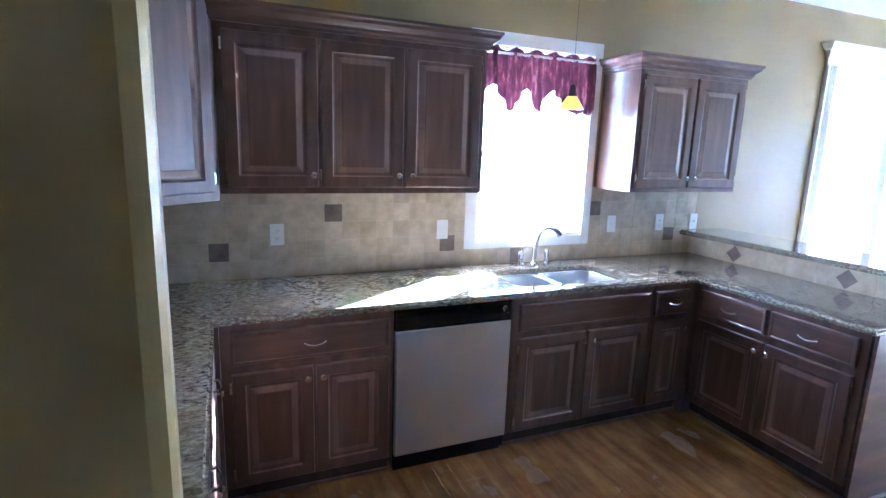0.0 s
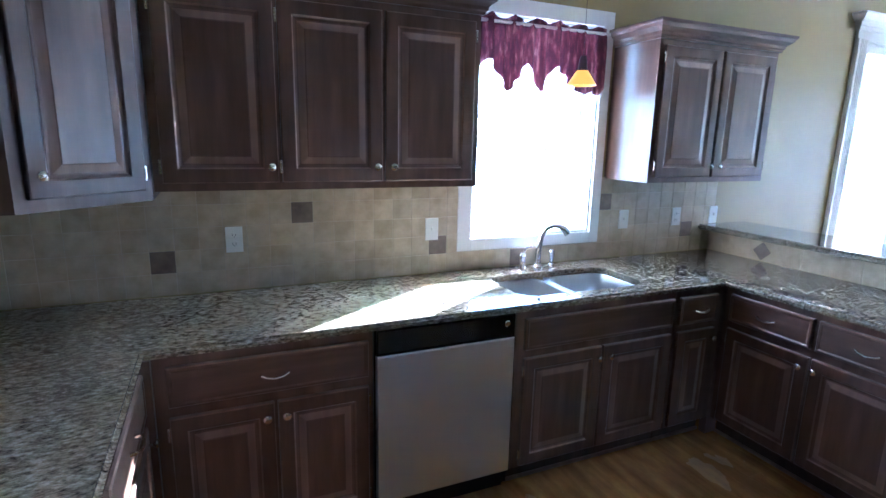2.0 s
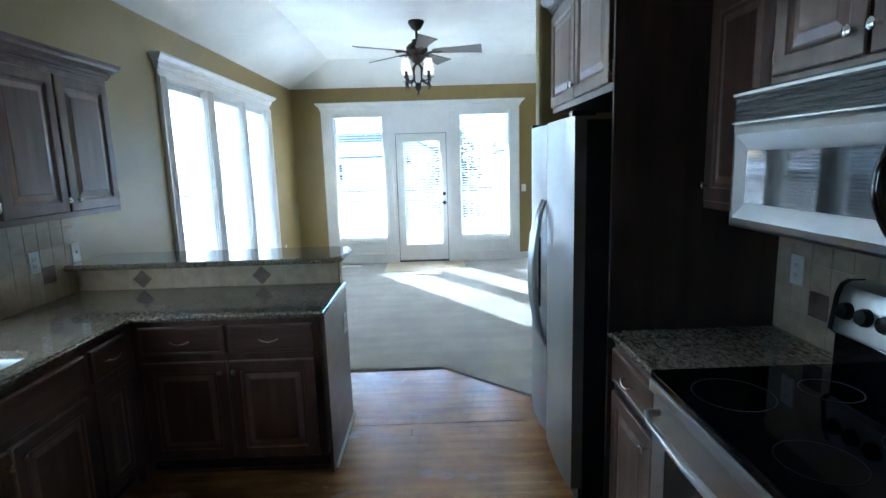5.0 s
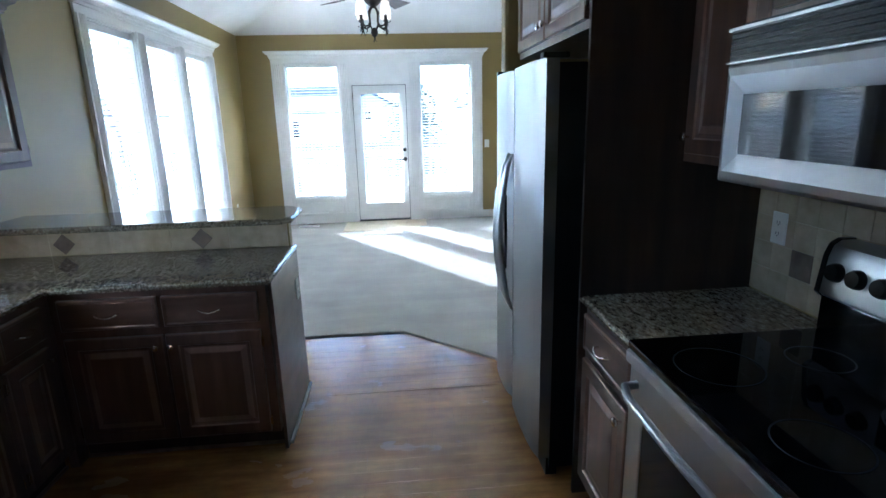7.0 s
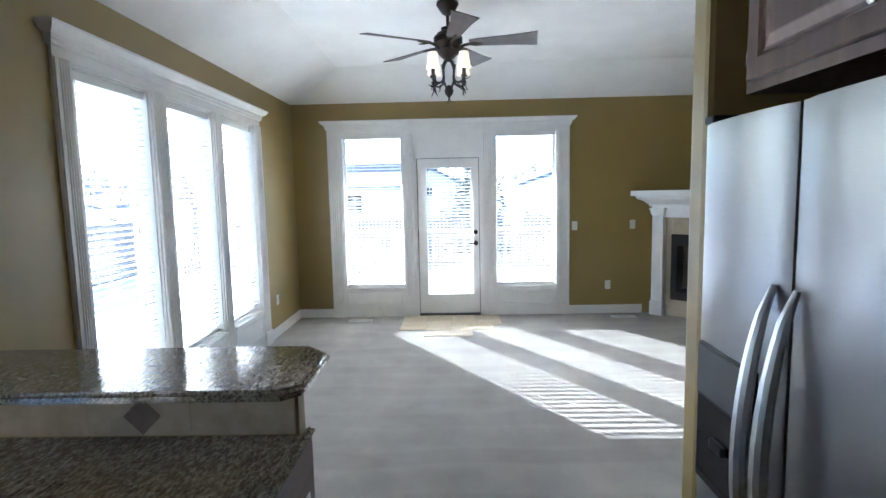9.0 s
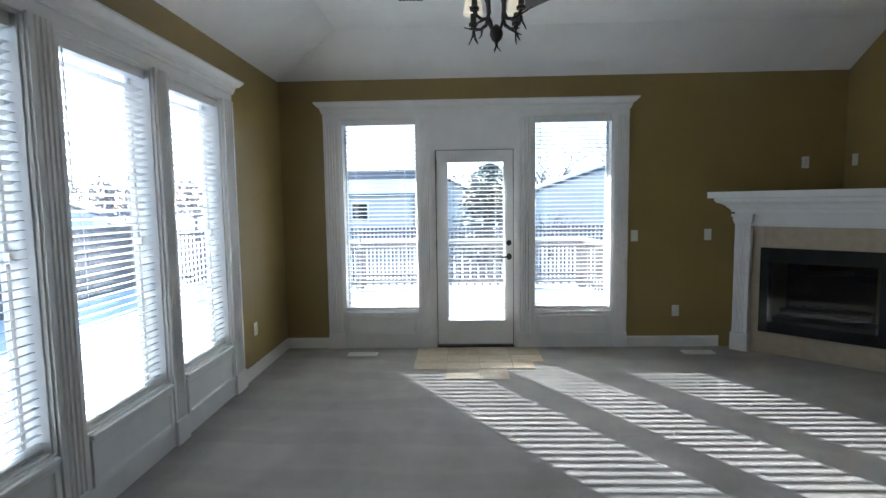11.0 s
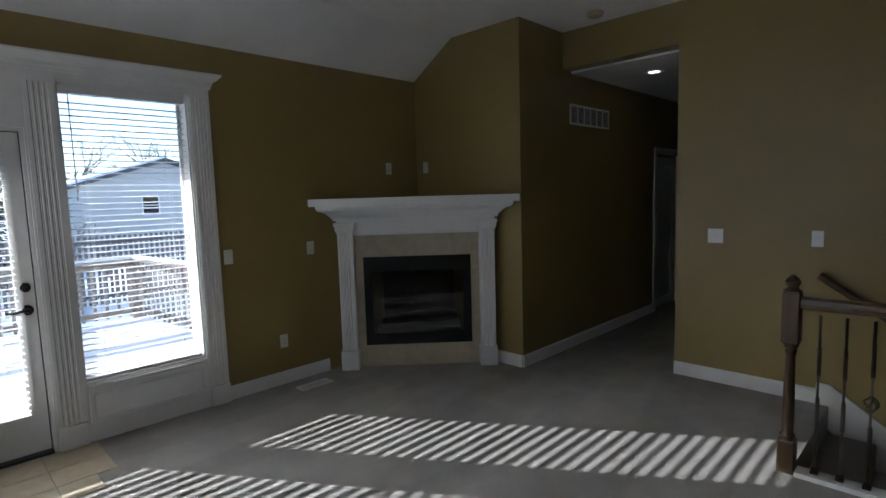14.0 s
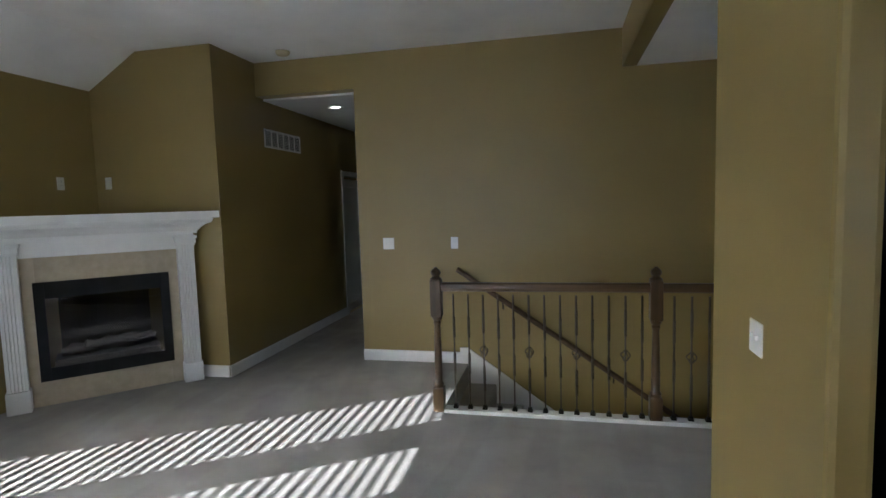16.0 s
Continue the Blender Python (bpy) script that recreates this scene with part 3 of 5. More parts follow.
part("lever_body", lathe([(0.024, 0), (0.022, 0.012), (0.017, 0.02), (0.017, 0.06), (0.02, 0.075), (0.012, 0.09)], 16, (-0.10, 0, 0)), CHROME, f, soft=True)
part("lever", tube([(-0.10, 0, 0.085), (-0.085, -0.01, 0.12), (-0.06, -0.03, 0.13)], [0.007, 0.006, 0.008]), CHROME, f, soft=True)
part("sprayer", lathe([(0.02, 0), (0.018, 0.014), (0.012, 0.02), (0.014, 0.06), (0.017, 0.085), (0.01, 0.095)], 14, (0.09, 0, 0)), CHROME, f, soft=True)

# dishwasher
d = thing("dishwasher", pose(1.665, 2.775, 0), "stainless steel dishwasher with a black control strip", "dishwasher")
part("body", boxes((0, 0.03, 0.03, 0.63, 0.60, 0.862)), BLACK, d)
part("door", panel(0.62, 0.65, [(0.01, 0.0), (0.3, -0.004)], 0.03), STEEL, d, "brushed steel door panel", pose(0.005, 0, 0.105))
cp = part("control_panel", panel(0.62, 0.105, [(0.006, 0.0), (0.012, 0.002)], 0.03), BLACKGLASS, d, "glossy black control strip", pose(0.005, 0, 0.757))
part("latch", lathe([(0.014, 0), (0.014, 0.008), (0.010, 0.012)], 14), CHROME, cp, "", pose(0.575, 0, 0.07, 90))
part("toe_kick", boxes((0.01, 0.05, 0.0, 0.62, 0.07, 0.10)), BLACK, d)

# range
r = thing("electric_range", pose(2.668, 0.52, 0, 0, 0, 180), "stainless electric range with a black glass cooktop", "stove")
part("body", boxes((0, 0.02, 0.03, 0.75, 0.66, 0.89)), BLACK, r)
part("cooktop", boxes((-0.002, -0.02, 0.885, 0.752, 0.60, 0.913), bevel=0.006), BLACKGLASS, r, "black glass cooktop")
part("front_trim", boxes((0.0, -0.025, 0.845, 0.75, 0.018, 0.884), bevel=0.006), STEELX, r)
od = part("oven_door", panel(0.74, 0.62, [(0.09, 0.0), (0.095, 0.004)], 0.03), STEELX, r, "steel oven door with dark window", pose(0.005, -0.01, 0.215))
part("oven_window", boxes((0.10, 0.0, 0.10, 0.64, 0.003, 0.47)), BLACKGLASS, od)
part("handle", tube([(0.05, 0.0, 0.575), (0.055, -0.04, 0.575), (0.12, -0.06, 0.575), (0.37, -0.066, 0.575), (0.62, -0.06, 0.575), (0.685, -0.04, 0.575), (0.69, 0.0, 0.575)], 0.013, 10), STEELX, od, soft=True)
part("storage_drawer", panel(0.74, 0.16, [(0.01, 0.0), (0.016, 0.003)], 0.03), STEELX, r, "", pose(0.005, -0.01, 0.045))
part("riser", boxes((0.0, 0.585, 0.914, 0.75, 0.66, 1.022), bevel=0.004), GLOSSBLACK, r, "glossy black riser behind the cooktop")
bg = part("backguard", rings(bmesh.new(), [[(x, 0.580, 1.024), (x, 0.566, 1.036), (x, 0.580, 1.150), (x, 0.592, 1.182), (x, 0.615, 1.196), (x, 0.66, 1.196), (x, 0.66, 1.024)] for x in (0.012, 0.738)]), STEELX, r, "sloped steel control panel", soft=True)
for xa, xb in ((-0.004, 0.012), (0.738, 0.754)):
    part("end_cap", rings(bmesh.new(), [[(x, 0.578, 1.022), (x, 0.562, 1.036), (x, 0.576, 1.152), (x, 0.590, 1.186), (x, 0.614, 1.200), (x, 0.66, 1.200), (x, 0.66, 1.022)] for x in (xa, xb)]), BLACK, bg, "black end cap")
part("display", boxes((0.27, 0.566, 1.055, 0.48, 0.60, 1.145), bevel=0.004), BLACKGLASS, bg, "black clock display")
for x in (0.055, 0.128, 0.208, 0.54, 0.62, 0.695):
    part("control_knob", lathe([(0.029, 0), (0.028, 0.014), (0.023, 0.024), (0.008, 0.026)], 16), BLACK, bg, "", pose(x, 0.576, 1.108, 83), soft=True)
for cx, cy, rad in ((0.2, 0.14, 0.11), (0.55, 0.14, 0.09), (0.2, 0.43, 0.08), (0.55, 0.43, 0.11)):
    ringp = [(rad, 0), (rad + 0.003, 0.0006), (rad - 0.001, 0.0006)]
    part("burner_ring", rings(bmesh.new(), [[(cx + q * math.cos(2 * math.pi * i / 32), cy + q * math.sin(2 * math.pi * i / 32), 0.9134 + z) for i in range(32)] for q, z in ringp], cap=False), BLACK, r)

# microwave
mw = thing("microwave_oven", pose(2.67, 0.31, 1.39, 0, 0, 180), "stainless over-the-range microwave with a black handle", "microwave")
part("body", boxes((0, 0.03, 0, 0.75, 0.47, 0.41)), BLACK, mw)
W3, H3 = 0.652, 0.31
mdoor = part("door", panel(W3, H3, [(0.010, -0.004), (0.03, -0.010), (0.078, 0.004), (0.082, 0.010)], 0.03), STEELX, mw, "brushed steel door framing a dark window", pose(0.0, 0.0, -0.004))
part("window", boxes((0.078, 0.0, 0.078, W3 - 0.078, 0.0075, H3 - 0.078)), BLACKGLASS, mdoor)
arch = [(W3 - 0.018 - 0.022 * math.sin(math.pi * i / 12), -0.004 - 0.040 * math.sin(math.pi * i / 12) ** 0.8, 0.022 + 0.268 * i / 12) for i in range(13)]
part("handle", tube(arch, [0.011 + 0.009 * math.sin(math.pi * i / 12) for i in range(13)], 12), GLOSSBLACK, mdoor, "curved glossy black handle", soft=True)
part("control_panel", boxes((W3 + 0.004, -0.004, -0.004, 0.75, 0.03, 0.306), bevel=0.004), BLACKGLASS, mw)
vt = part("vent", boxes((0.0, 0.004, 0.310, 0.75, 0.03, 0.40), bevel=0.003), SLOT, mw, "black vent with long louvres")
for i in range(6):
    part("louvre", boxes((0.012, -0.006, 0.3145 + i * 0.0135, 0.738, 0.006, 0.3225 + i * 0.0135), bevel=0.0015), BLACK, vt)
part("trim", boxes((-0.002, -0.006, 0.389, 0.752, 0.006, 0.397), (-0.002, -0.006, 0.3075, 0.752, 0.006, 0.3125), bevel=0.001), STEELX, vt, "thin bright trim round the vent")

# refrigerator
fr = thing("refrigerator", pose(4.168, 0.66, 0, 0, 0, 180), "stainless side-by-side refrigerator with ice dispenser", "refrigerator")
part("body", boxes((0.005, 0.06, 0.05, 0.932, 0.80, 1.765)), BLACK, fr, "black cabinet sides")
part("grille", boxes((0.02, 0.05, 0.0, 0.915, 0.10, 0.095)), BLACK, fr)


def fridge_door(x0, x1, z0=0.10, z1=1.78):
    """A door with a softly bowed front."""
    w = x1 - x0
    sec = []
    n = 8
    for i in range(n + 1):
        u = i / n
        sec.append((x0 + w * u, -0.012 * math.sin(math.pi * u) + (0.010 if i in (0, n) else 0)))
    sec += [(x1, 0.06), (x0, 0.06)]
    return rings(bmesh.new(), [[(x, y, z) for x, y in sec] for z in (z0, z1)])


fd = part("freezer_door", fridge_door(0.004, 0.395), FRIDGE, fr, "narrow brushed steel freezer door", soft=True)
rd = part("fridge_door", fridge_door(0.405, 0.933), FRIDGE, fr, "wide brushed steel door", soft=True)
for dd, hx, lean in ((fd, 0.362, -1), (rd, 0.438, 1)):
    pts, rr = [], []
    for i in range(13):
        u = i / 12
        pts.append((hx, -0.006 - 0.062 * math.sin(math.pi * u) ** 0.7, 0.62 + 0.78 * u))
        rr.append(0.007 + 0.012 * math.sin(math.pi * u) ** 0.5)
    part("handle", tube(pts, rr, 10), STEEL, dd, "long bowed steel handle", soft=True)
dp = part("dispenser", boxes((0.045, -0.016, 0.80, 0.32, 0.0, 1.19), bevel=0.006), BLACK, fd, "black ice and water dispenser")
part("recess", boxes((0.06, -0.0185, 0.825, 0.305, -0.0165, 1.04)), BLACKGLASS, dp)
part("touch_strip", boxes((0.052, -0.0195, 1.05, 0.313, -0.0165, 1.18), bevel=0.001), DARKGREY, dp, "grey dispenser control strip")
part("paddle", boxes((0.15, -0.032, 0.93, 0.215, -0.0185, 0.955), bevel=0.004), BLACK, dp)
for hx in (0.03, 0.90):
    part("hinge_cover", boxes((hx - 0.025, 0.0, 1.781, hx + 0.025, 0.10, 1.803), bevel=0.006), BLACK, fr)

# ---- windows and the deck door ----


def fluted(w, h, proud=0.012, n=4):
    """A flat pilaster with upright flutes, face towards -y, from x = 0 to w."""
    xs = [(0, 0), (0, -proud)]
    m = 0.022
    step = (w - 2 * m) / n
    for i in range(n):
        a = m + i * step
        xs += [(a + step * 0.12, -proud), (a + step * 0.3, -proud + 0.007), (a + step * 0.7, -proud + 0.007), (a + step * 0.88, -proud)]
    xs += [(w, -proud), (w, 0)]
    return rings(bmesh.new(), [[(x, y, z) for x, y in xs] for z in (0, h)])


WCROWN = [(0, 0), (0.014, 0), (0.016, 0.022), (0.024, 0.028), (0.026, 0.05), (0.05, 0.062), (0.072, 0.088), (0.078, 0.092), (0.078, 0.106), (0, 0.106)]


def surround(name, m, length, height, holes, pilasters, low_panels, label, base=True):
    """White board round a group of openings; local x along the wall, -y into the room."""
    c = thing(name, m, label, "trim", kind="structure")
    part("board", wall_with_holes(bmesh.new(), "x", 0, length, 0.0, height, -0.018, 0, holes), WHITE, c)
    for a, b, z1 in pilasters:
        part("pilaster", fluted(b - a, z1 - 0.16), WHITE, c, "", pose(a, -0.0185, 0.16))
        part("plinth", boxes((a - 0.004, -0.045, 0, b + 0.004, -0.0185, 0.158), bevel=0.004), WHITE, c)
    for a, b, z0, z1 in low_panels:
        part("apron_panel", panel(b - a, z1 - z0, [(0.03, 0.0), (0.036, 0.006), (0.05, 0.008)], 0.014), WHITE, c, "", pose(a, -0.0325, z0))
        part("stool", boxes((a - 0.0, -0.045, z1 + 0.004, b + 0.0, -0.0185, z1 + 0.028), bevel=0.005), WHITE, c)
    path = [[(sx, sy, height - 0.05 + u) for q, u in WCROWN for sx, sy in [((-q if e < 0 else length + q), (-0.018 - q if f < 0 else 0.0))]] for e, f in ((-1, 1), (-1, -1), (1, -1), (1, 1))]
    part("crown", rings(bmesh.new(), path), WHITE, c, "wide stepped crown moulding")
    return c


tx0, tx1 = 5.43, 8.34
surround("window_surround", pose(tx0, KY, 0), tx1 - tx0, 2.47, [(a - tx0, b - tx0, GZ0, GZ1) for a, b in TRI],
         [(0.004, TRI[0][0] - tx0 - 0.004, 2.36)] + [(TRI[i][1] - tx0 + 0.012, TRI[i + 1][0] - tx0 - 0.012, 2.36) for i in (0, 1)] + [(TRI[2][1] - tx0 + 0.01, tx1 - tx0 - 0.006, 2.36)],
         [(a - tx0 + 0.01, b - tx0 - 0.01, 0.13, 0.385) for a, b in TRI], "white fluted surround of three tall windows")
# east: local x runs towards -y
ey = 2.975
surround("door_surround", pose(DX, ey, 0, 0, 0, -90), ey + 0.14, 2.50, [(ey - WL[1], ey - WL[0], EZ0, EZ1), (ey - DO[1], ey - DO[0], 0, 2.09), (ey - WR[1], ey - WR[0], EZ0, EZ1)],
         [(0.006, ey - WL[1] - 0.012, 2.38), (ey - WL[0] + 0.012, ey - DO[1] - 0.012, 2.38), (ey - DO[0] + 0.012, ey - WR[1] - 0.012, 2.38), (ey - WR[0] + 0.012, ey + 0.134, 2.38)],
         [(ey - WL[1] + 0.01, ey - WL[0] - 0.01, 0.13, 0.362), (ey - WR[1] + 0.01, ey - WR[0] - 0.01, 0.13, 0.362)], "white fluted surround of the deck door and windows")

count = [0]


def window(m, w, h, label):
    """Frame, sash and glass in an opening from (0, 0, 0); depth towards +y."""
    count[0] += 1
    c = thing("window_%d" % count[0], m, label, "window", kind="structure")
    f = 0.012
    part("window_frame", boxes((0, 0, 0, f, 0.158, h), (w - f, 0, 0, w, 0.158, h), (f, 0, h - f, w - f, 0.158, h), (f, 0, 0, w - f, 0.158, f)), WHITE, c)
    s0, s1 = f, w - f
    k = 0.022
    part("sash", boxes((s0, 0.115, f, s0 + k, 0.145, h - f), (s1 - k, 0.115, f, s1, 0.145, h - f), (s0 + k, 0.115, h - f - k, s1 - k, 0.145, h - f), (s0 + k, 0.115, f, s1 - k, 0.145, f + k)), WHITE, c)
    g = part("pane", boxes((s0 + k, 0.128, f + k, s1 - k, 0.132, h - f - k)), GLASS, c)
    g.visible_shadow = False
    part("sash_lock", boxes((s1 - 0.03, 0.09, h * 0.45, s1 - 0.012, 0.115, h * 0.45 + 0.06), bevel=0.003), NICKEL, c)
    return c


def blind(m, w, z0, z1, tilt, label, depth=0.050, pitch=0.0415):
    """Slats between z0 and z1; local x along the window, slats centred on y = 0."""
    c = thing("window_blind", m, label, "window blind", "white window blinds")
    part("headrail", boxes((0, -0.034, z1 - 0.055, w, 0.034, z1), bevel=0.003), VINYL, c)
    part("bottom_rail", boxes((0, -0.026, z0 + 0.004, w, 0.026, z0 + 0.022), bevel=0.004), VINYL, c)
    sec = [(-depth / 2, -0.0022), (0, 0.0022), (depth / 2, -0.0022), (depth / 2, -0.005), (0, -0.0008), (-depth / 2, -0.005)]
    me = mesh(rings(bmesh.new(), [[(x, y, z) for y, z in sec] for x in (0, w)]), VINYL, "slat")
    n = int((z1 - 0.06 - z0 - 0.03) / pitch)
    for i in range(n):
        part("slat", me, None, c, "", pose(0, 0, z0 + 0.045 + i * pitch, tilt))
    for x in (w * 0.16, w * 0.84):
        part("cord", boxes((x - 0.001, -0.034, z0 + 0.02, x + 0.001, -0.0325, z1 - 0.05), (x - 0.001, 0.0325, z0 + 0.02, x + 0.001, 0.034, z1 - 0.05)), VINYL, c)
    part("tilt_wand", tube([(0.05, -0.04, z1 - 0.05), (0.052, -0.041, z1 - 0.75)], 0.004, 6), VINYL, c)
    return c


window(pose(WX0, KY, WZ0), WX1 - WX0, WZ1 - WZ0, "white casement window over the sink")
for a, b in TRI:
    window(pose(a, KY, GZ0), b - a, GZ1 - GZ0, "tall white window of a group of three")
    blind(pose(a + 0.018, KY + 0.055, GZ0), b - a - 0.036, 0.012, GZ1 - GZ0 - 0.013, -14, "white slatted blind, lowered and open, in a tall window")
for y0, y1 in (WL, WR):
    window(pose(DX, y1, EZ0, 0, 0, -90), y1 - y0, EZ1 - EZ0, "white window beside the deck door")
    blind(pose(DX + 0.055, y1 - 0.018, EZ0, 0, 0, -90), y1 - y0 - 0.036, 0.012, EZ1 - EZ0 - 0.013, 0, "white slatted blind, lowered and open, beside the deck door")

# kitchen window casing
kc = thing("window_casing", pose(0, KY, 0), "white painted casing round the sink window", "trim", kind="structure")
for d in ((2.30, -0.018, WZ0 - 0.065, WX0, 0, 2.30), (WX1, -0.018, WZ0 - 0.065, 3.235, 0, 2.30), (WX0, -0.018, WZ1, WX1, 0, 2.30), (WX0, -0.018, WZ0 - 0.065, WX1, 0, WZ0)):
    part("casing", boxes(d, bevel=0.003), WHITE, kc)

# deck door
dm = pose(DX + 0.03, DO[1], 0, 0, 0, -90)
dw, dh = DO[1] - DO[0], 2.09
dr = thing("door_1", dm, "white glazed deck door, closed, with an enclosed blind", "door", kind="structure")
part("door_frame", boxes((0, -0.03, 0, 0.02, 0.12, dh), (dw - 0.02, -0.03, 0, dw, 0.12, dh), (0.02, -0.03, dh - 0.02, dw - 0.02, 0.12, dh)), WHITE, dr)
part("threshold", boxes((0.02, -0.045, 0.001, dw - 0.02, 0.14, 0.022), bevel=0.004), SLOT, dr, "dark threshold")
# added dark strips stand for the shadow line between leaf and frame
part("gap_shade", boxes((0.0205, 0.012, 0.024, 0.0275, 0.04, dh - 0.021), (dw - 0.0275, 0.012, 0.024, dw - 0.0205, 0.04, dh - 0.021), (0.028, 0.012, dh - 0.0275, dw - 0.028, 0.04, dh - 0.021)), SLOT, dr, "dark strip for the shade in the gap round the door")
gx0, gx1, gz0, gz1 = 0.145, dw - 0.125, 0.285, 1.945
leaf = part("door_leaf", wall_with_holes(bmesh.new(), "x", 0.028, dw - 0.028, 0.026, dh - 0.028, 0.0, 0.045, [(gx0, gx1, gz0, gz1)]), WHITE, dr)
part("glazing_bead", wall_with_holes(bmesh.new(), "x", gx0 - 0.035, gx1 + 0.035, gz0 - 0.035, gz1 + 0.035, -0.012, 0.0, [(gx0 + 0.004, gx1 - 0.004, gz0 + 0.004, gz1 - 0.004)]), WHITE, leaf)
g = part("pane", boxes((gx0, 0.034, gz0, gx1, 0.038, gz1)), GLASS, leaf)
g.visible_shadow = False
for z in (0.20, 1.05, 1.88):
    part("hinge", boxes((0.012, -0.008, z, 0.03, 0.002, z + 0.09), bevel=0.002), NICKEL, dr)
hx = dw - 0.075
part("deadbolt", lathe([(0.03, 0), (0.029, 0.01), (0.022, 0.016), (0.012, 0.018)], 18), BRONZE, leaf, "dark round deadbolt", pose(hx, 0, 1.10, 90), soft=True)
part("handle_rose", lathe([(0.034, 0), (0.033, 0.008), (0.018, 0.016), (0.012, 0.04)], 18), BRONZE, leaf, "dark lever handle", pose(hx, 0, 0.955, 90), soft=True)
part("lever", tube([(hx, -0.04, 0.955), (hx - 0.03, -0.046, 0.958), (hx - 0.075, -0.044, 0.95), (hx - 0.11, -0.042, 0.957)], [0.010, 0.009, 0.007, 0.006]), BRONZE, leaf, soft=True)
blind(pose(DX - 0.012, DO[1] - gx0 + 0.01, gz0, 0, 0, -90), gx1 - gx0 + 0.02, -0.01, gz1 - gz0 + 0.045, 0, "white slatted blind hung on the deck door", depth=0.046)

# ---- baseboards, plates and grilles ----
BASE = [(0, 0), (0.014, 0), (0.014, 0.09), (0.010, 0.105), (0.006, 0.112), (0, 0.112)]


def baseboard(a, b, m):
    solid("baseboard", extrude(BASE, a, b), WHITE, "white painted baseboard along the wall", "baseboard", "structure", m=m)


baseboard(0, tx0 - 4.53 - 0.001, pose(4.53, KY, 0))
baseboard(0, DX - tx1 - 0.001, pose(tx1 + 0.001, KY, 0))
baseboard(0, KY - ey - 0.016, pose(DX, KY - 0.015, 0, 0, 0, -90))
baseboard(0, 0.95, pose(DX, -0.141, 0, 0, 0, -90))
baseboard(0, 0.28, pose(8.455, FY, 0, 0, 0, 180))
baseboard(0, 2.9, pose(8.17, FY, 0, 0, 0, -90))
baseboard(0, 7.08 - 6.03, pose(7.08, SY, 0, 0, 0, 180))
baseboard(0, 4.3, pose(7.08, -7.4, 0, 0, 0, 90))
baseboard(0, 1.0, pose(4.42, -0.44, 0, 0, 0, 90))

PLATE_M = mesh(boxes((-0.036, -0.006, -0.058, 0.036, 0, 0.058), bevel=0.003), PLATE, "plate")
PLATE2_M = mesh(boxes((-0.058, -0.006, -0.058, 0.058, 0, 0.058), bevel=0.003), PLATE, "plate")
TOGGLE_M = mesh(boxes((-0.005, -0.016, -0.004, 0.005, -0.004, 0.012), bevel=0.0015), PLATE, "toggle")
SOCKET_M = mesh(rings(bmesh.new(), [[(0.0165 * math.cos(a), y, 0.0145 * math.sin(a)) for a in [2 * math.pi * i / 12 for i in range(12)]] for y in (-0.004, -0.0085)]), PLATE, "socket")
SLOT_M = mesh(boxes((-0.0075, -0.0095, -0.003, -0.0055, -0.008, 0.006), (0.0055, -0.0095, -0.003, 0.0075, -0.008, 0.006), (-0.002, -0.0095, -0.009, 0.002, -0.008, -0.006)), SLOT, "slots")


def wall_plate(m, what, label):
    double = what == "double"
    c = thing({"outlet": "wall_outlet"}.get(what, "light_switch"), m, label, {"outlet": "outlet"}.get(what, "switch"), "wall plates")
    part("plate", PLATE2_M if double else PLATE_M, None, c)
    if what == "outlet":
        for z in (0.02, -0.02):
            sk = part("socket", SOCKET_M, None, c, "", pose(0, 0, z))
            part("slots", SLOT_M, None, sk, "dark plug slots")
    else:
        for x in (-0.023, 0.023) if double else (0,):
            part("toggle", TOGGLE_M, None, c, "", pose(x, 0, 0))
    return c


TF = KY - 0.014  # face of the backsplash
for x, what in ((1.197, "outlet"), (2.152, "switch"), (3.425, "switch"), (3.86, "outlet"), (4.195, "switch")):
    wall_plate(pose(x, TF - 0.001, 1.135), what, "white %s plate on the tiled backsplash" % what)
wall_plate(pose(2.99, -0.155, 1.16, 0, 0, 180), "outlet", "white outlet plate on the backsplash beside the range")
wall_plate(pose(DX, -0.21, 1.16, 0, 0, -90), "switch", "white switch plate beside the deck door")
wall_plate(pose(DX, -0.955, 1.165, 0, 0, -90), "switch", "white switch plate beside the fireplace")
wall_plate(pose(DX, -0.645, 0.378, 0, 0, -90), "outlet", "white outlet plate low beside the fireplace")
wall_plate(pose(DX, -1.90, 1.88, 0, 0, -90), "outlet", "white outlet plate above the mantel")
wall_plate(pose(9.38, FY, 1.89, 0, 0, 180), "switch", "white cable plate above the mantel")
wall_plate(pose(8.66, KY, 0.42), "outlet", "white outlet plate low near the corner")
wall_plate(pose(6.77, SY, 1.21, 0, 0, 180), "double", "white double switch plate near the hallway")
wall_plate(pose(6.09, SY, 1.21, 0, 0, 180), "switch", "white switch plate above the stair handrail")
wall_plate(pose(4.42, 0.087, 1.10, 0, 0, 90), "double", "white double switch plate on the partition end")
wall_plate(pose(4.15, 1.812, 0.655), "outlet", "white outlet plate on the peninsula end panel")


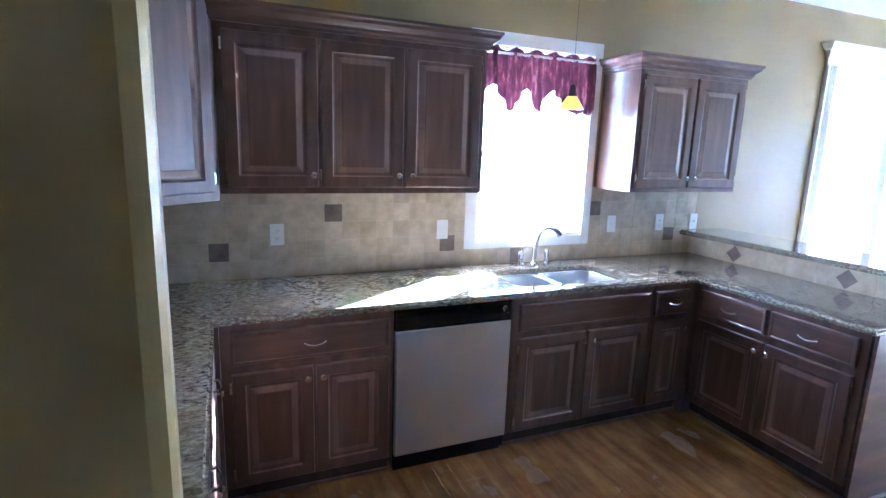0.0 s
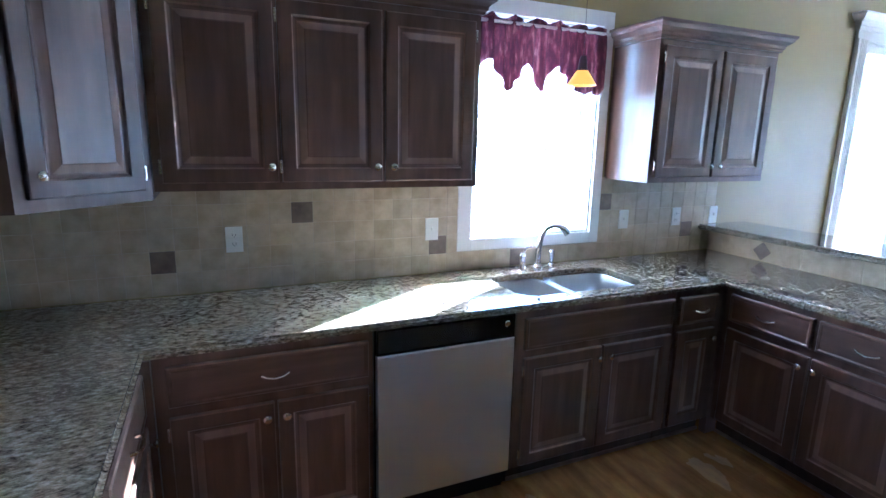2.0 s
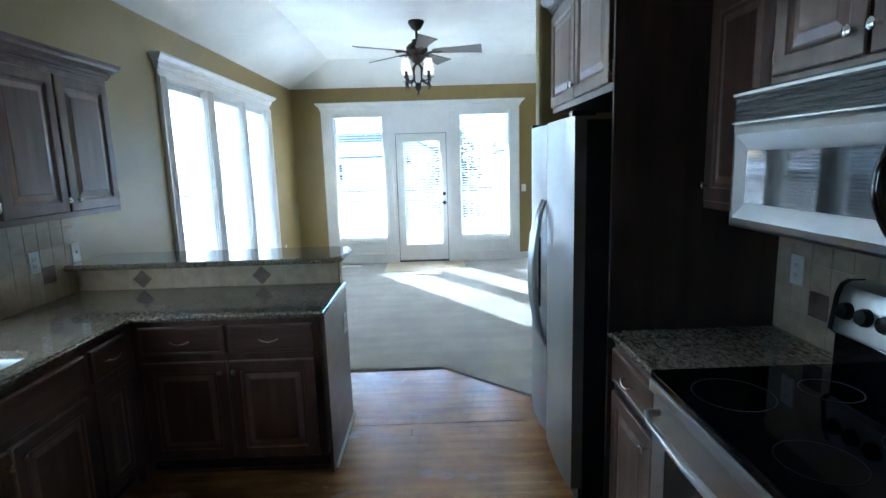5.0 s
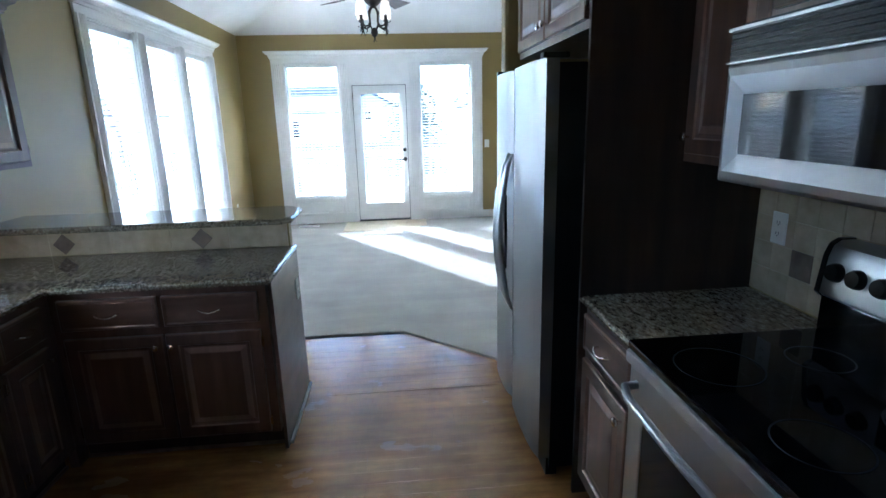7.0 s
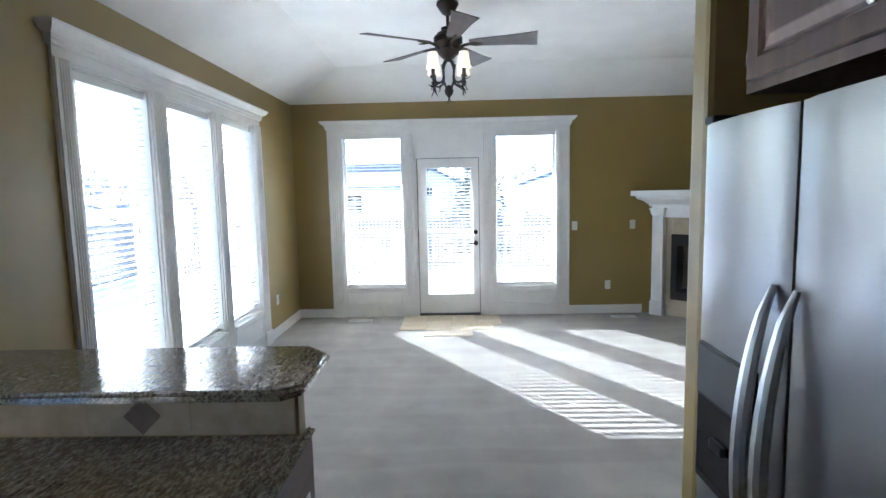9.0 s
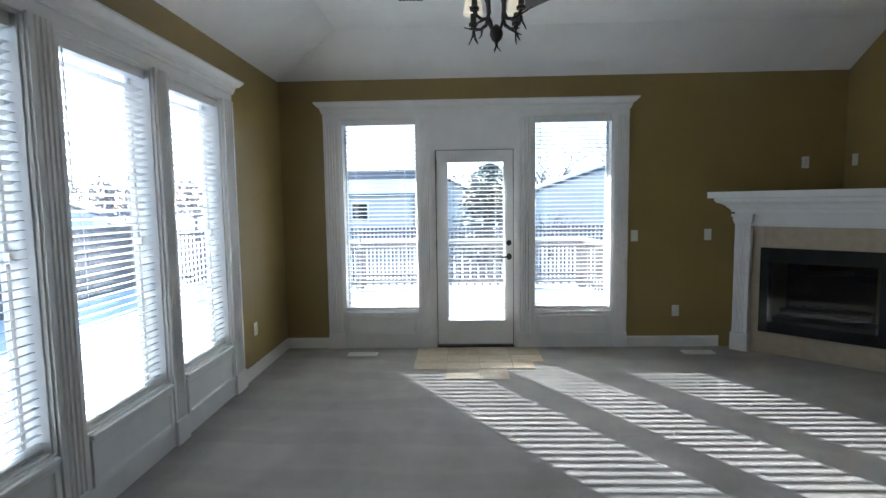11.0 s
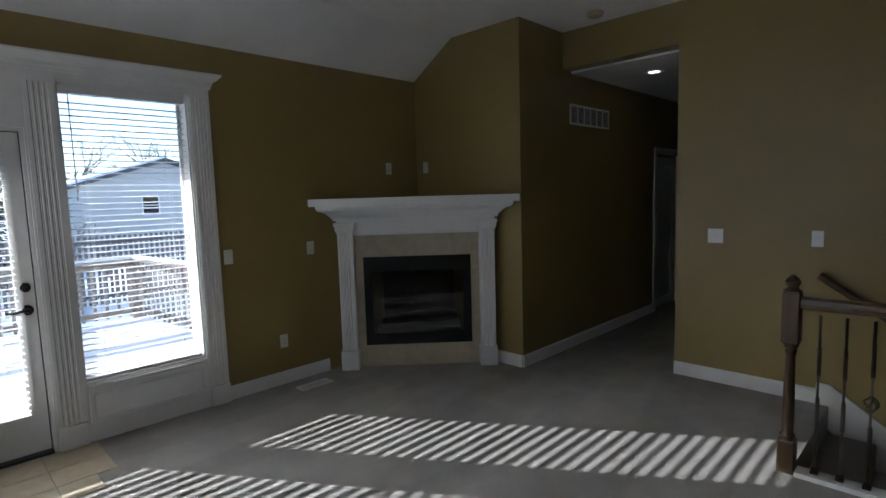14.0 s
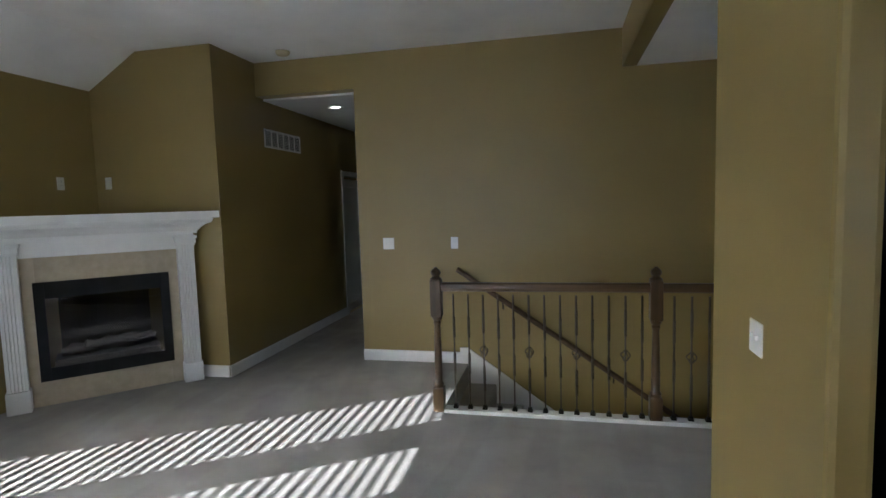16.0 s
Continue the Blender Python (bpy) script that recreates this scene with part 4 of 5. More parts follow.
def grille(name, m, w, h, n, label, upright=True):
    c = thing(name, m, label, "vent", "air vents")
    part("backing", boxes((0.008, -0.003, 0.008, w - 0.008, -0.001, h - 0.008)), SLOT, c)
    part("frame", boxes((0, -0.010, 0, w, 0, 0.018), (0, -0.010, h - 0.018, w, 0, h), (0, -0.010, 0.018, 0.018, 0, h - 0.018), (w - 0.018, -0.010, 0.018, w, 0, h - 0.018), bevel=0.002), WHITE, c)
    for i in range(n):
        if upright:
            x = 0.018 + (w - 0.036) * (i + 1) / (n + 1)
            part("bar", boxes((x - 0.009, -0.009, 0.018, x + 0.009, -0.0035, h - 0.018)), WHITE, c)
        else:
            z = 0.018 + (h - 0.036) * (i + 0.5) / n
            part("louvre", boxes((0.018, -0.006, z - 0.0035, w - 0.018, -0.0032, z + 0.0035)), WHITE, c)
    return c


gr = grille("return_air_grille", pose(8.17, -3.12, 2.26, 0, 0, -90), 0.80, 0.20, 5, "white air return grille high on the hallway wall")
for i in range(9):
    z = 0.026 + i * 0.0185
    part("louvre", boxes((0.018, -0.006, z - 0.003, 0.782, -0.0035, z + 0.003)), WHITE, gr)
for x, y in ((9.27, 2.58), (9.29, -0.78)):
    grille("floor_register", pose(x - 0.07, y + 0.15, 0.0005, -90, 0, -90), 0.30, 0.12, 5, "white metal floor register in the carpet", upright=False)

sd = thing("smoke_detector", pose(7.68, -2.72, TZ), "round off-white smoke detector on the ceiling", "smoke detector")
part("body", lathe([(0.07, 0), (0.07, -0.015), (0.055, -0.035), (0.02, -0.04)], 20), BEIGE, sd, soft=True)
dl = thing("recessed_light", pose(7.60, -3.75, 2.75), "lit recessed ceiling light in the hallway", "ceiling light")
part("ring", lathe([(0.095, 0), (0.095, -0.006), (0.075, -0.006), (0.07, -0.001)], 24), WHITE, dl, soft=True)
part("lens", lathe([(0.054, -0.0015), (0.048, -0.004), (0.01, -0.005)], 20), SPOT, dl, "bright white lens")

# hallway door
hd = thing("door_2", pose(8.17, -5.2, 0, 0, 0, -90), "white panelled hallway door in a white frame", "door", kind="structure")
part("door_leaf", panel(0.76, 2.0, [(0.11, 0), (0.118, 0.006), (0.13, 0.006)], 0.035), WHITE, hd, "", pose(0.02, 0.05, 0.01))
part("casing", boxes((-0.07, -0.016, 0, 0.0, 0, 2.12), (0.80, -0.016, 0, 0.87, 0, 2.12), (0.0, -0.016, 2.05, 0.80, 0, 2.12), bevel=0.003), WHITE, hd)

# ---- fireplace ----
# frame of the hearth: a diagonal across the corner
FW, pw = 1.436, 0.14
fpi = thing("fireplace", pose(9.406, -1.168, 0, 0, 0, -133.9), "white painted corner mantel round a stone-faced gas firebox", "fireplace")
# local x from 0 to FW, -y into the room
for x in (0.0, FW - pw):
    p = part("pilaster", fluted(pw, 1.10, 0.13, 4), WHITE, fpi, "white fluted pilaster", pose(x, 0.13, 0.18))
    part("plinth", boxes((-0.012, -0.15, -0.18, pw + 0.012, 0.0, 0.0), bevel=0.006), WHITE, p)
    part("capital", boxes((-0.01, -0.14, 1.10, pw + 0.01, 0, 1.12), (-0.018, -0.15, 1.12, pw + 0.018, 0, 1.165), (-0.028, -0.165, 1.165, pw + 0.028, 0, 1.195), bevel=0.006), WHITE, p)
part("frieze", boxes((pw, 0.03, 1.255, FW - pw, 0.13, 1.375), (pw, 0.018, 1.255, FW - pw, 0.03, 1.275), (0, -0.02, 1.376, FW, 0.13, 1.40), bevel=0.004), WHITE, fpi)
mant = [(0.0, 1.395), (0.03, 1.395), (0.035, 1.42), (0.05, 1.43), (0.07, 1.455), (0.10, 1.475), (0.14, 1.49), (0.155, 1.515), (0.155, 1.53), (0.0, 1.53)]
path = [[((-o if e < 0 else FW + o), (-o if f < 0 else 0.13), u) for o, u in mant] for e, f in ((-1, 1), (-1, -1), (1, -1), (1, 1))]
part("mantel_moulding", rings(bmesh.new(), path), WHITE, fpi, "deep white crown under the shelf")
part("mantel_shelf", slab(bmesh.new(), [(-0.205, -0.19), (FW + 0.205, -0.19), (FW + 0.17, -0.05), (FW / 2 + 0.02, 0.80), (-0.12, -0.02)], 1.532, 1.595), WHITE, fpi, "white mantel shelf")
fx0, fx1, fz0, fz1 = 0.217, 1.217, 0.21, 1.045
for d in ((pw, 0.088, 0.0, fx0 + 0.02, 0.13, 1.255), (fx1 - 0.02, 0.088, 0.0, FW - pw, 0.13, 1.255), (fx0 + 0.02, 0.088, fz1 - 0.01, fx1 - 0.02, 0.13, 1.255), (fx0 + 0.02, 0.088, 0.0, fx1 - 0.02, 0.13, fz0 + 0.01)):
    part("stone_slab", boxes(d, bevel=0.002), HEARTH, fpi, "beige limestone slab beside the firebox")
fb = part("firebox", boxes((fx0 + 0.03, 0.50, fz0, fx1 - 0.03, 0.52, fz1), (fx0 + 0.01, 0.13, fz0, fx0 + 0.03, 0.52, fz1), (fx1 - 0.03, 0.13, fz0, fx1 - 0.01, 0.52, fz1), (fx0 + 0.03, 0.13, fz1 - 0.02, fx1 - 0.03, 0.50, fz1), (fx0 + 0.03, 0.13, fz0, fx1 - 0.03, 0.50, fz0 + 0.02)), SOOT, fpi, "black metal firebox")
part("surround_frame", boxes((fx0, 0.07, fz0, fx0 + 0.075, 0.087, fz1), (fx1 - 0.075, 0.07, fz0, fx1, 0.087, fz1), (fx0 + 0.075, 0.07, fz1 - 0.14, fx1 - 0.075, 0.087, fz1), (fx0 + 0.075, 0.07, fz0, fx1 - 0.075, 0.087, fz0 + 0.11), bevel=0.003), SOOT, fb, "matt black firebox frame")
part("glass_front", boxes((fx0 + 0.075, 0.08, fz0 + 0.11, fx1 - 0.075, 0.084, fz1 - 0.14)), glass_material("hearth_glass", (0.4, 0.41, 0.43)), fb)
for i, (x, y, a, ln) in enumerate(((0.36, 0.26, 8, 0.7), (0.42, 0.36, -6, 0.6), (0.54, 0.22, 18, 0.40), (0.72, 0.28, -25, 0.40))):
    n = 7
    pts = [(x + ln * k / n * math.cos(radians(a)), y + ln * k / n * math.sin(radians(a)) * 0.4, 0.40 + 0.05 * (i > 1) + 0.008 * math.sin(k * 2 + i)) for k in range(n + 1)]
    part("log", tube(pts, [0.035 + 0.009 * math.sin(k * 1.7 + i) for k in range(n + 1)], 8), FLAME, fb, "grey ceramic log", soft=True)
part("grate", boxes((fx0 + 0.1, 0.16, 0.23, fx1 - 0.1, 0.44, 0.355)), BLACK, fb)

# ---- stairs and railing ----
st = thing("staircase", pose(0, 0, 0), "carpeted stairs leading down along the wall", "stairs", kind="structure")
for i in range(12):
    x1 = STAIR_X - 0.26 * i
    part("step", boxes((x1 - 0.26 - 0.02, SY + 0.03, -0.19 * (i + 1) - 0.19, x1 - 0.001 - (0.0), -1.85, -0.19 * (i + 1)), bevel=0.015), CARPET, st)
sk = [(6.06, 0.16), (5.98, 0.16), (3.0, -1.98), (3.0, -2.35), (5.75, -0.38), (6.06, -0.1)]
solid("stair_skirt", rings(bmesh.new(), [[(x, y, z) for x, z in sk] for y in (SY + 0.001, SY + 0.02)]), WHITE, "white painted skirt board along the stairs", "trim", "structure")
structure("wall_stairwell", WALL, "painted side wall below the stair railing", (-0.35, -1.83, -2.9, STAIR_X, -1.73, -0.201))
structure("floor_lower", CARPET, "carpet at the foot of the stairs", (-0.2, SY, -3.0, STAIR_X, -1.73, -2.9), category="floor")
structure("wall_stairwell_end", WALL, "painted wall at the foot of the stairs", (-0.35, SY, -2.9, -0.2, -1.73, 0), (STAIR_X, SY, -2.9, STAIR_X + 0.1, -1.73, -0.2))
structure("floor_foyer", CARPET, "carpet over the stairwell far end", (-0.7, SY, -0.2, 2.0, -1.83, 0), category="floor")
wr = thing("stair_handrail", pose(0, 0, 0), "dark-stained wooden handrail on the stair wall", "handrail")
hp = [(6.06, SY + 0.07, 0.955), (4.30, SY + 0.07, -0.245), (3.2, SY + 0.07, -1.0)]
part("rail", tube(hp, 0.026, 10), OAK, wr, soft=True)
for x, z in ((5.62, 0.62), (4.6, -0.07)):
    part("bracket", tube([(x, SY + 0.002, z - 0.06), (x, SY + 0.05, z - 0.055), (x, SY + 0.07, z + 0.005)], 0.007, 6), BRONZE, wr)

RY = -1.78
rl = thing("stair_railing", pose(0, 0, 0), "oak stair railing with twisted iron balusters and newels", "railing")
part("shoe_rail", boxes((2.2, RY - 0.05, 0.001, 5.955, RY + 0.05, 0.03), bevel=0.004), WHITE, rl, "white painted base strip")
railsec = [(-0.03, 0.0), (-0.033, 0.02), (-0.028, 0.045), (-0.015, 0.057), (0.015, 0.057), (0.028, 0.045), (0.033, 0.02), (0.03, 0.0), (0.018, -0.008), (-0.018, -0.008)]
part("handrail", rings(bmesh.new(), [[(x, RY + a, 0.945 + b) for a, b in railsec] for x in (2.2, 5.96)]), OAK, rl, "moulded oak handrail")


def newel(x, m_parent):
    n = part("newel_post", boxes((-0.042, -0.042, 0, 0.042, 0.042, 0.19), bevel=0.008), OAKZ, m_parent, "turned oak newel post", pose(x, RY, 0.002))
    part("upper_block", boxes((-0.042, -0.042, 0.74, 0.042, 0.042, 1.02), bevel=0.008), OAKZ, n)
    part("turning", lathe([(0.040, 0.185), (0.036, 0.20), (0.040, 0.215), (0.028, 0.235), (0.031, 0.30), (0.026, 0.55), (0.022, 0.67), (0.030, 0.69), (0.024, 0.705), (0.036, 0.72), (0.040, 0.745)], 20), OAKZ, n, soft=True)
    part("finial", lathe([(0.042, 1.015), (0.045, 1.03), (0.03, 1.04), (0.024, 1.05), (0.036, 1.065), (0.038, 1.08), (0.026, 1.10), (0.016, 1.105), (0.012, 1.115)], 20), OAKZ, n, soft=True)


for x in (6.0, 4.43):
    newel(x, rl)


def bar_mesh(basket):
    """A square iron bar with twisted lengths and, on some, a basket of four bowed rods."""
    bm = bmesh.new()
    tw = [(0.17, 0.36), (0.62, 0.80)] if basket else [(0.30, 0.46), (0.58, 0.74)]
    loops, n = [], 210
    turn = 0.0
    for i in range(n + 1):
        z = 0.03 + (0.91 - 0.03) * i / n
        if any(a < z < b for a, b in tw):
            turn += radians(24)
        q = 0.0112 if any(a < z < b for a, b in tw) else 0.0078
        loops.append([(q * math.cos(turn + radians(45 + 90 * k)), q * math.sin(turn + radians(45 + 90 * k)), z) for k in range(4)])
    rings(bm, loops)
    if basket:
        for k in range(4):
            tube([(0.033 * math.sin(math.pi * u) * math.cos(k * math.pi / 2 + 2.4 * u), 0.033 * math.sin(math.pi * u) * math.sin(k * math.pi / 2 + 2.4 * u), 0.435 + 0.09 * u) for u in [j / 8 for j in range(9)]], 0.0042, 5, bm)
    return mesh(bm, IRON, "baluster")


BAR = {False: bar_mesh(False), True: bar_mesh(True)}
SHOE = mesh(boxes((-0.019, -0.019, 0.03, 0.019, 0.019, 0.046), (-0.014, -0.014, 0.046, 0.014, 0.014, 0.062), bevel=0.004), BRONZE, "shoe")
xs = [5.87 - 0.1125 * i for i in range(13)] + [4.31 - 0.113 * i for i in range(8)]
for i, x in enumerate(xs):
    k = i if i < 13 else i - 13
    b = part("baluster", BAR[k % 3 == (2 if i < 13 else 1)], None, rl, "", pose(x, RY, 0.001))
    part("shoe", SHOE, None, b)

# ---- ceiling fan ----
fan = thing("ceiling_fan", pose(7.0, 1.375, TZ), "dark bronze five-blade ceiling fan with four lit candle lamps", "ceiling fan")
part("canopy", lathe([(0.085, 0), (0.088, -0.02), (0.07, -0.05), (0.045, -0.085), (0.02, -0.10)], 24), BRONZE, fan, soft=True)
part("downrod", lathe([(0.013, -0.09), (0.013, -0.20)], 12), BRONZE, fan)
motor = part("motor", lathe([(0.03, -0.185), (0.055, -0.195), (0.05, -0.215), (0.085, -0.235), (0.115, -0.27), (0.115, -0.31), (0.09, -0.345), (0.07, -0.36), (0.10, -0.37), (0.075, -0.40), (0.045, -0.43), (0.02, -0.44)], 24), BRONZE, fan, soft=True)
bw = [(0.17, 0.040), (0.24, 0.052), (0.34, 0.060), (0.50, 0.071), (0.62, 0.086), (0.70, 0.100)]
for i in range(5):
    mm = pose(0, 0, -0.315, 0, 0, 72 * i + 46)
    arm = part("blade_arm", tube([(0.05, 0, -0.075), (0.085, 0, -0.050), (0.12, 0.004, -0.020), (0.165, 0.008, -0.010), (0.27, 0.014, -0.012)], [0.013, 0.013, 0.012, 0.011, 0.006], 8), BRONZE, fan, "branch-shaped bronze blade arm", mm, soft=True)
    for sy in (1, -1):
        part("prong", tube([(0.16, 0.006, -0.010), (0.20, 0.030 * sy, -0.013), (0.235, 0.045 * sy, -0.016)], [0.009, 0.007, 0.005], 6), BRONZE, arm, soft=True)
    out = [(x, -h) for x, h in bw] + [(x, h) for x, h in reversed(bw)]
    part("blade", slab(bmesh.new(), out, -0.004, 0.003), BLADE, arm, "brown wooden blade, flaring towards its tip", pose(0, 0, 0, -14))
hub = part("light_hub", lathe([(0.045, -0.395), (0.032, -0.425), (0.022, -0.445), (0.006, -0.455)], 16), BRONZE, fan, soft=True)
drop = part("finial", lathe([(0.008, -0.635), (0.020, -0.645), (0.034, -0.668), (0.036, -0.688), (0.026, -0.712), (0.010, -0.728), (0.006, -0.745)], 16), BRONZE, fan, "round bronze finial", soft=True)
for i in range(3):
    a = 2.1 * i + 0.4
    part("twig", tube([(0, 0, -0.735), (0.008 * math.cos(a), 0.008 * math.sin(a), -0.755), (0.024 * math.cos(a), 0.024 * math.sin(a), -0.775)], [0.005, 0.004, 0.002], 6), BRONZE, drop)
for i in range(4):
    mm = pose(0, 0, 0, 0, 0, 90 * i + 45)
    arm = part("lamp_arm", tube([(0.012, 0, -0.435), (0.045, 0, -0.465), (0.062, 0, -0.500), (0.058, 0, -0.545), (0.055, 0, -0.585), (0.075, 0, -0.620), (0.115, 0, -0.632), (0.150, 0, -0.622), (0.17, 0, -0.600), (0.17, 0, -0.565)], [0.009, 0.011, 0.011, 0.009, 0.010, 0.010, 0.009, 0.008, 0.009, 0.009], 8), BRONZE, fan, "branch-shaped bronze arm", mm, soft=True)
    part("scroll", tube([(0.066, 0, -0.605), (0.046, 0, -0.625), (0.034, 0, -0.650), (0.022, 0, -0.672)], [0.008, 0.008, 0.007, 0.006], 8), BRONZE, arm, soft=True)
    part("burl", lathe([(0.004, -0.505), (0.015, -0.498), (0.016, -0.488), (0.004, -0.480)], 10, (0.062, 0, 0)), BRONZE, arm, soft=True)
    for pts in ([(0.15, 0, -0.622), (0.19, 0.010, -0.612), (0.225, 0.018, -0.598)], [(0.165, 0, -0.610), (0.172, 0.006, -0.660), (0.190, 0.016, -0.700)],
                [(0.166, 0, -0.625), (0.160, -0.004, -0.665), (0.146, -0.012, -0.698)], [(0.170, 0, -0.640), (0.170, -0.014, -0.668), (0.166, -0.030, -0.690)], [(0.10, 0, -0.630), (0.135, -0.028, -0.655), (0.165, -0.040, -0.662)]):
        part("twig", tube(pts, [0.007, 0.005, 0.0025], 6), BRONZE, arm)
    part("candle", lathe([(0.024, -0.600), (0.026, -0.588), (0.016, -0.575), (0.015, -0.52), (0.010, -0.515)], 12, (0.17, 0, 0)), BRONZE, arm, soft=True)
    part("shade", lathe([(0.055, -0.535), (0.053, -0.52), (0.045, -0.465), (0.037, -0.410), (0.034, -0.409), (0.042, -0.465), (0.051, -0.533)], 24, (0.17, 0, 0)), SHADE, arm, "lit frosted glass shade", soft=True)

# ---- valance and pendant ----
bm = bmesh.new()
nx, nz = 150, 16
tips = [(2.37, 1.93), (2.42, 1.99), (2.455, 1.99), (2.55, 1.84), (2.63, 1.93), (2.665, 1.985), (2.74, 1.85), (2.76, 1.85), (2.835, 1.98), (2.85, 1.98), (2.94, 1.90), (3.03, 1.84), (3.08, 1.87), (3.14, 1.85), (3.16, 1.9)]
rows = []
for j in range(nz + 1):
    row = []
    for i in range(nx + 1):
        x = 2.365 + 0.79 * i / nx
        bz = np.interp(x, [p[0] for p in tips], [p[1] for p in tips])
        topz = 2.195 + 0.014 * math.sin(x * 47) + 0.012 * abs(math.sin(x * 23 + 1))
        z = topz + (bz - topz) * j / nz
        fold = 0.017 * math.sin(x * 95 + 1.5 * math.sin(x * 17)) + 0.007 * math.sin(x * 41)
        gather = 0.6 + 0.6 * min(1, j / 5)
        row.append(bm.verts.new((x, KY - 0.045 + fold * gather + 0.012 * (j == 1), z)))
    rows.append(row)
for a, b in zip(rows, rows[1:]):
    for i in range(nx):
        bm.faces.new((a[i], a[i + 1], b[i + 1], b[i]))
lace = bmesh.new()
prev = None
for i in range(nx + 1):
    vtx = rows[nz][i].co
    low = min(vtx.z - 0.03, 1.885 + 0.012 * math.sin(vtx.x * 70))
    pair = (lace.verts.new((vtx.x, vtx.y + 0.004, vtx.z + 0.01)), lace.verts.new((vtx.x, vtx.y + 0.006, low)))
    if prev:
        lace.faces.new((prev[0], pair[0], pair[1], prev[1]))
    prev = pair
va = thing("window_valance", pose(0, 0, 0), "gathered burgundy valance with pointed hems at the sink window", "valance")
part("cloth", bm, VAL, va, soft=True)
part("lace_hem", lace, LACE, va, "sheer white lace hem", soft=True)
part("rod", tube([(2.345, KY - 0.045, 2.175), (3.185, KY - 0.045, 2.175)], 0.008), WHITE, va)
pl = thing("pendant_lamp", pose(2.72, 3.0, CZ), "small amber glass pendant lamp over the sink, lit", "pendant lamp")
part("canopy", lathe([(0.055, 0), (0.05, -0.015), (0.02, -0.03)], 18), BRONZE, pl, soft=True)
part("cord", tube([(0, 0, -0.02), (0, 0, -0.80)], 0.0012, 6), BRONZE, pl)
part("cap", lathe([(0.012, -0.79), (0.018, -0.81), (0.024, -0.86)], 14), BRONZE, pl, soft=True)
part("shade", lathe([(0.026, -0.855), (0.042, -0.88), (0.068, -0.92), (0.065, -0.92), (0.039, -0.878), (0.02, -0.858)], 24), AMBER, pl, "ribbed amber glass shade", soft=True)

# ---- outside ----
gnd = bmesh.new()
bmesh.ops.create_grid(gnd, x_segments=60, y_segments=60, size=400)
for vtx in gnd.verts:
    d = max(0, math.hypot(vtx.co.x - 8, vtx.co.y) - 40)
    vtx.co.z = -1.6 + 0.4 * noise.noise(vtx.co * 0.03) * min(1, d / 30)
solid("ground", gnd, SNOW, "snow-covered ground reaching the horizon", "ground", "structure")
DZ = -0.17
PAINTED = wood("weathered_deck_wood", (0.20, 0.165, 0.135), (0.38, 0.33, 0.28), 0.8, "x", False, 0)
GREYWOOD = wood("weathered_fence_wood", (0.12, 0.10, 0.085), (0.26, 0.22, 0.19), 0.8, "z", False, 0)
SIDING = plain("pale_siding", (0.55, 0.52, 0.47), 0.7, vary=0.05)
SHINGLE = plain("dark_shingles", (0.10, 0.095, 0.095), 0.9, vary=0.3, scale=12, grain=0.5, grain_scale=25)
solid("deck", slab(bmesh.new(), [(9.70, -1.2), (13.6, -1.2), (14.55, -0.85), (14.55, 3.6), (13.0, 4.9), (9.70, 4.9)], DZ - 0.12, DZ), SNOW, "deck boards under a layer of snow", "deck", "structure")
structure("house_base", SIDING, "pale siding of the house below the floor", (9.60, -7.7, -1.9, 9.70, 3.60, -0.21), (-0.5, 3.50, -1.9, 9.60, 3.60, -0.21))


def deck_rail(a, b, label):
    a, b = Vector(a), Vector(b)
    ln = (b - a).length
    c = thing("deck_railing", Matrix.Translation((a.x, a.y, DZ)) @ pose(0, 0, 0, 0, 0, math.degrees(math.atan2(b.y - a.y, b.x - a.x))), label, "railing", "deck railings")
    part("top_rail", boxes((0, -0.07, 0.90, ln, 0.07, 0.935), bevel=0.006), PAINTED, c)
    part("snow_cap", boxes((0, -0.06, 0.936, ln, 0.06, 0.98), bevel=0.018), SNOW, c, "snow lying on the rail")
    part("upper_rail", boxes((0, -0.02, 0.80, ln, 0.02, 0.88)), PAINTED, c)
    part("bottom_rail", boxes((0, -0.02, 0.10, ln, 0.02, 0.18)), PAINTED, c)
    me = mesh(boxes((-0.02, -0.046, 0.06, 0.02, -0.021, 0.88)), PAINTED, "baluster")
    n = int(ln / 0.15)
    for i in range(n):
        part("baluster", me, None, c, "", pose((i + 0.5) * ln / n, 0, 0))
    for x in (0, ln):
        part("post", boxes((x - 0.045, -0.045, 0, x + 0.045, 0.045, 0.90)), PAINTED, c)


deck_rail((14.45, 3.55), (14.45, -0.80), "weathered tan wooden deck railing with snow on its top rail")
deck_rail((12.95, 4.80), (14.40, 3.60), "slanting weathered tan deck railing with snow on top")
deck_rail((14.40, -0.85), (12.2, -1.1), "weathered tan wooden railing along the deck stairs")


def fence(x, y0, y1, z0, h, label, axis="y", step=0.16, fill=0.55):
    c = thing("yard_fence", pose(0, 0, 0), label, "fence", "yard fences")
    n = int((y1 - y0) / step)
    bm = bmesh.new()
    for i in range(n):
        s = y0 + i * step
        box(bm, *((x, s, z0, x + 0.03, s + step * fill, z0 + h) if axis == "y" else (s, x, z0, s + step * fill, x + 0.03, z0 + h)))
    tagged(part("pickets", bm, GREYWOOD, c), kind="stuff")
    for z in (z0 + 0.3, z0 + h - 0.25):
        part("rail", boxes((x + 0.031, y0, z, x + 0.07, y1, z + 0.09) if axis == "y" else (y0, x + 0.031, z, y1, x + 0.07, z + 0.09)), GREYWOOD, c)


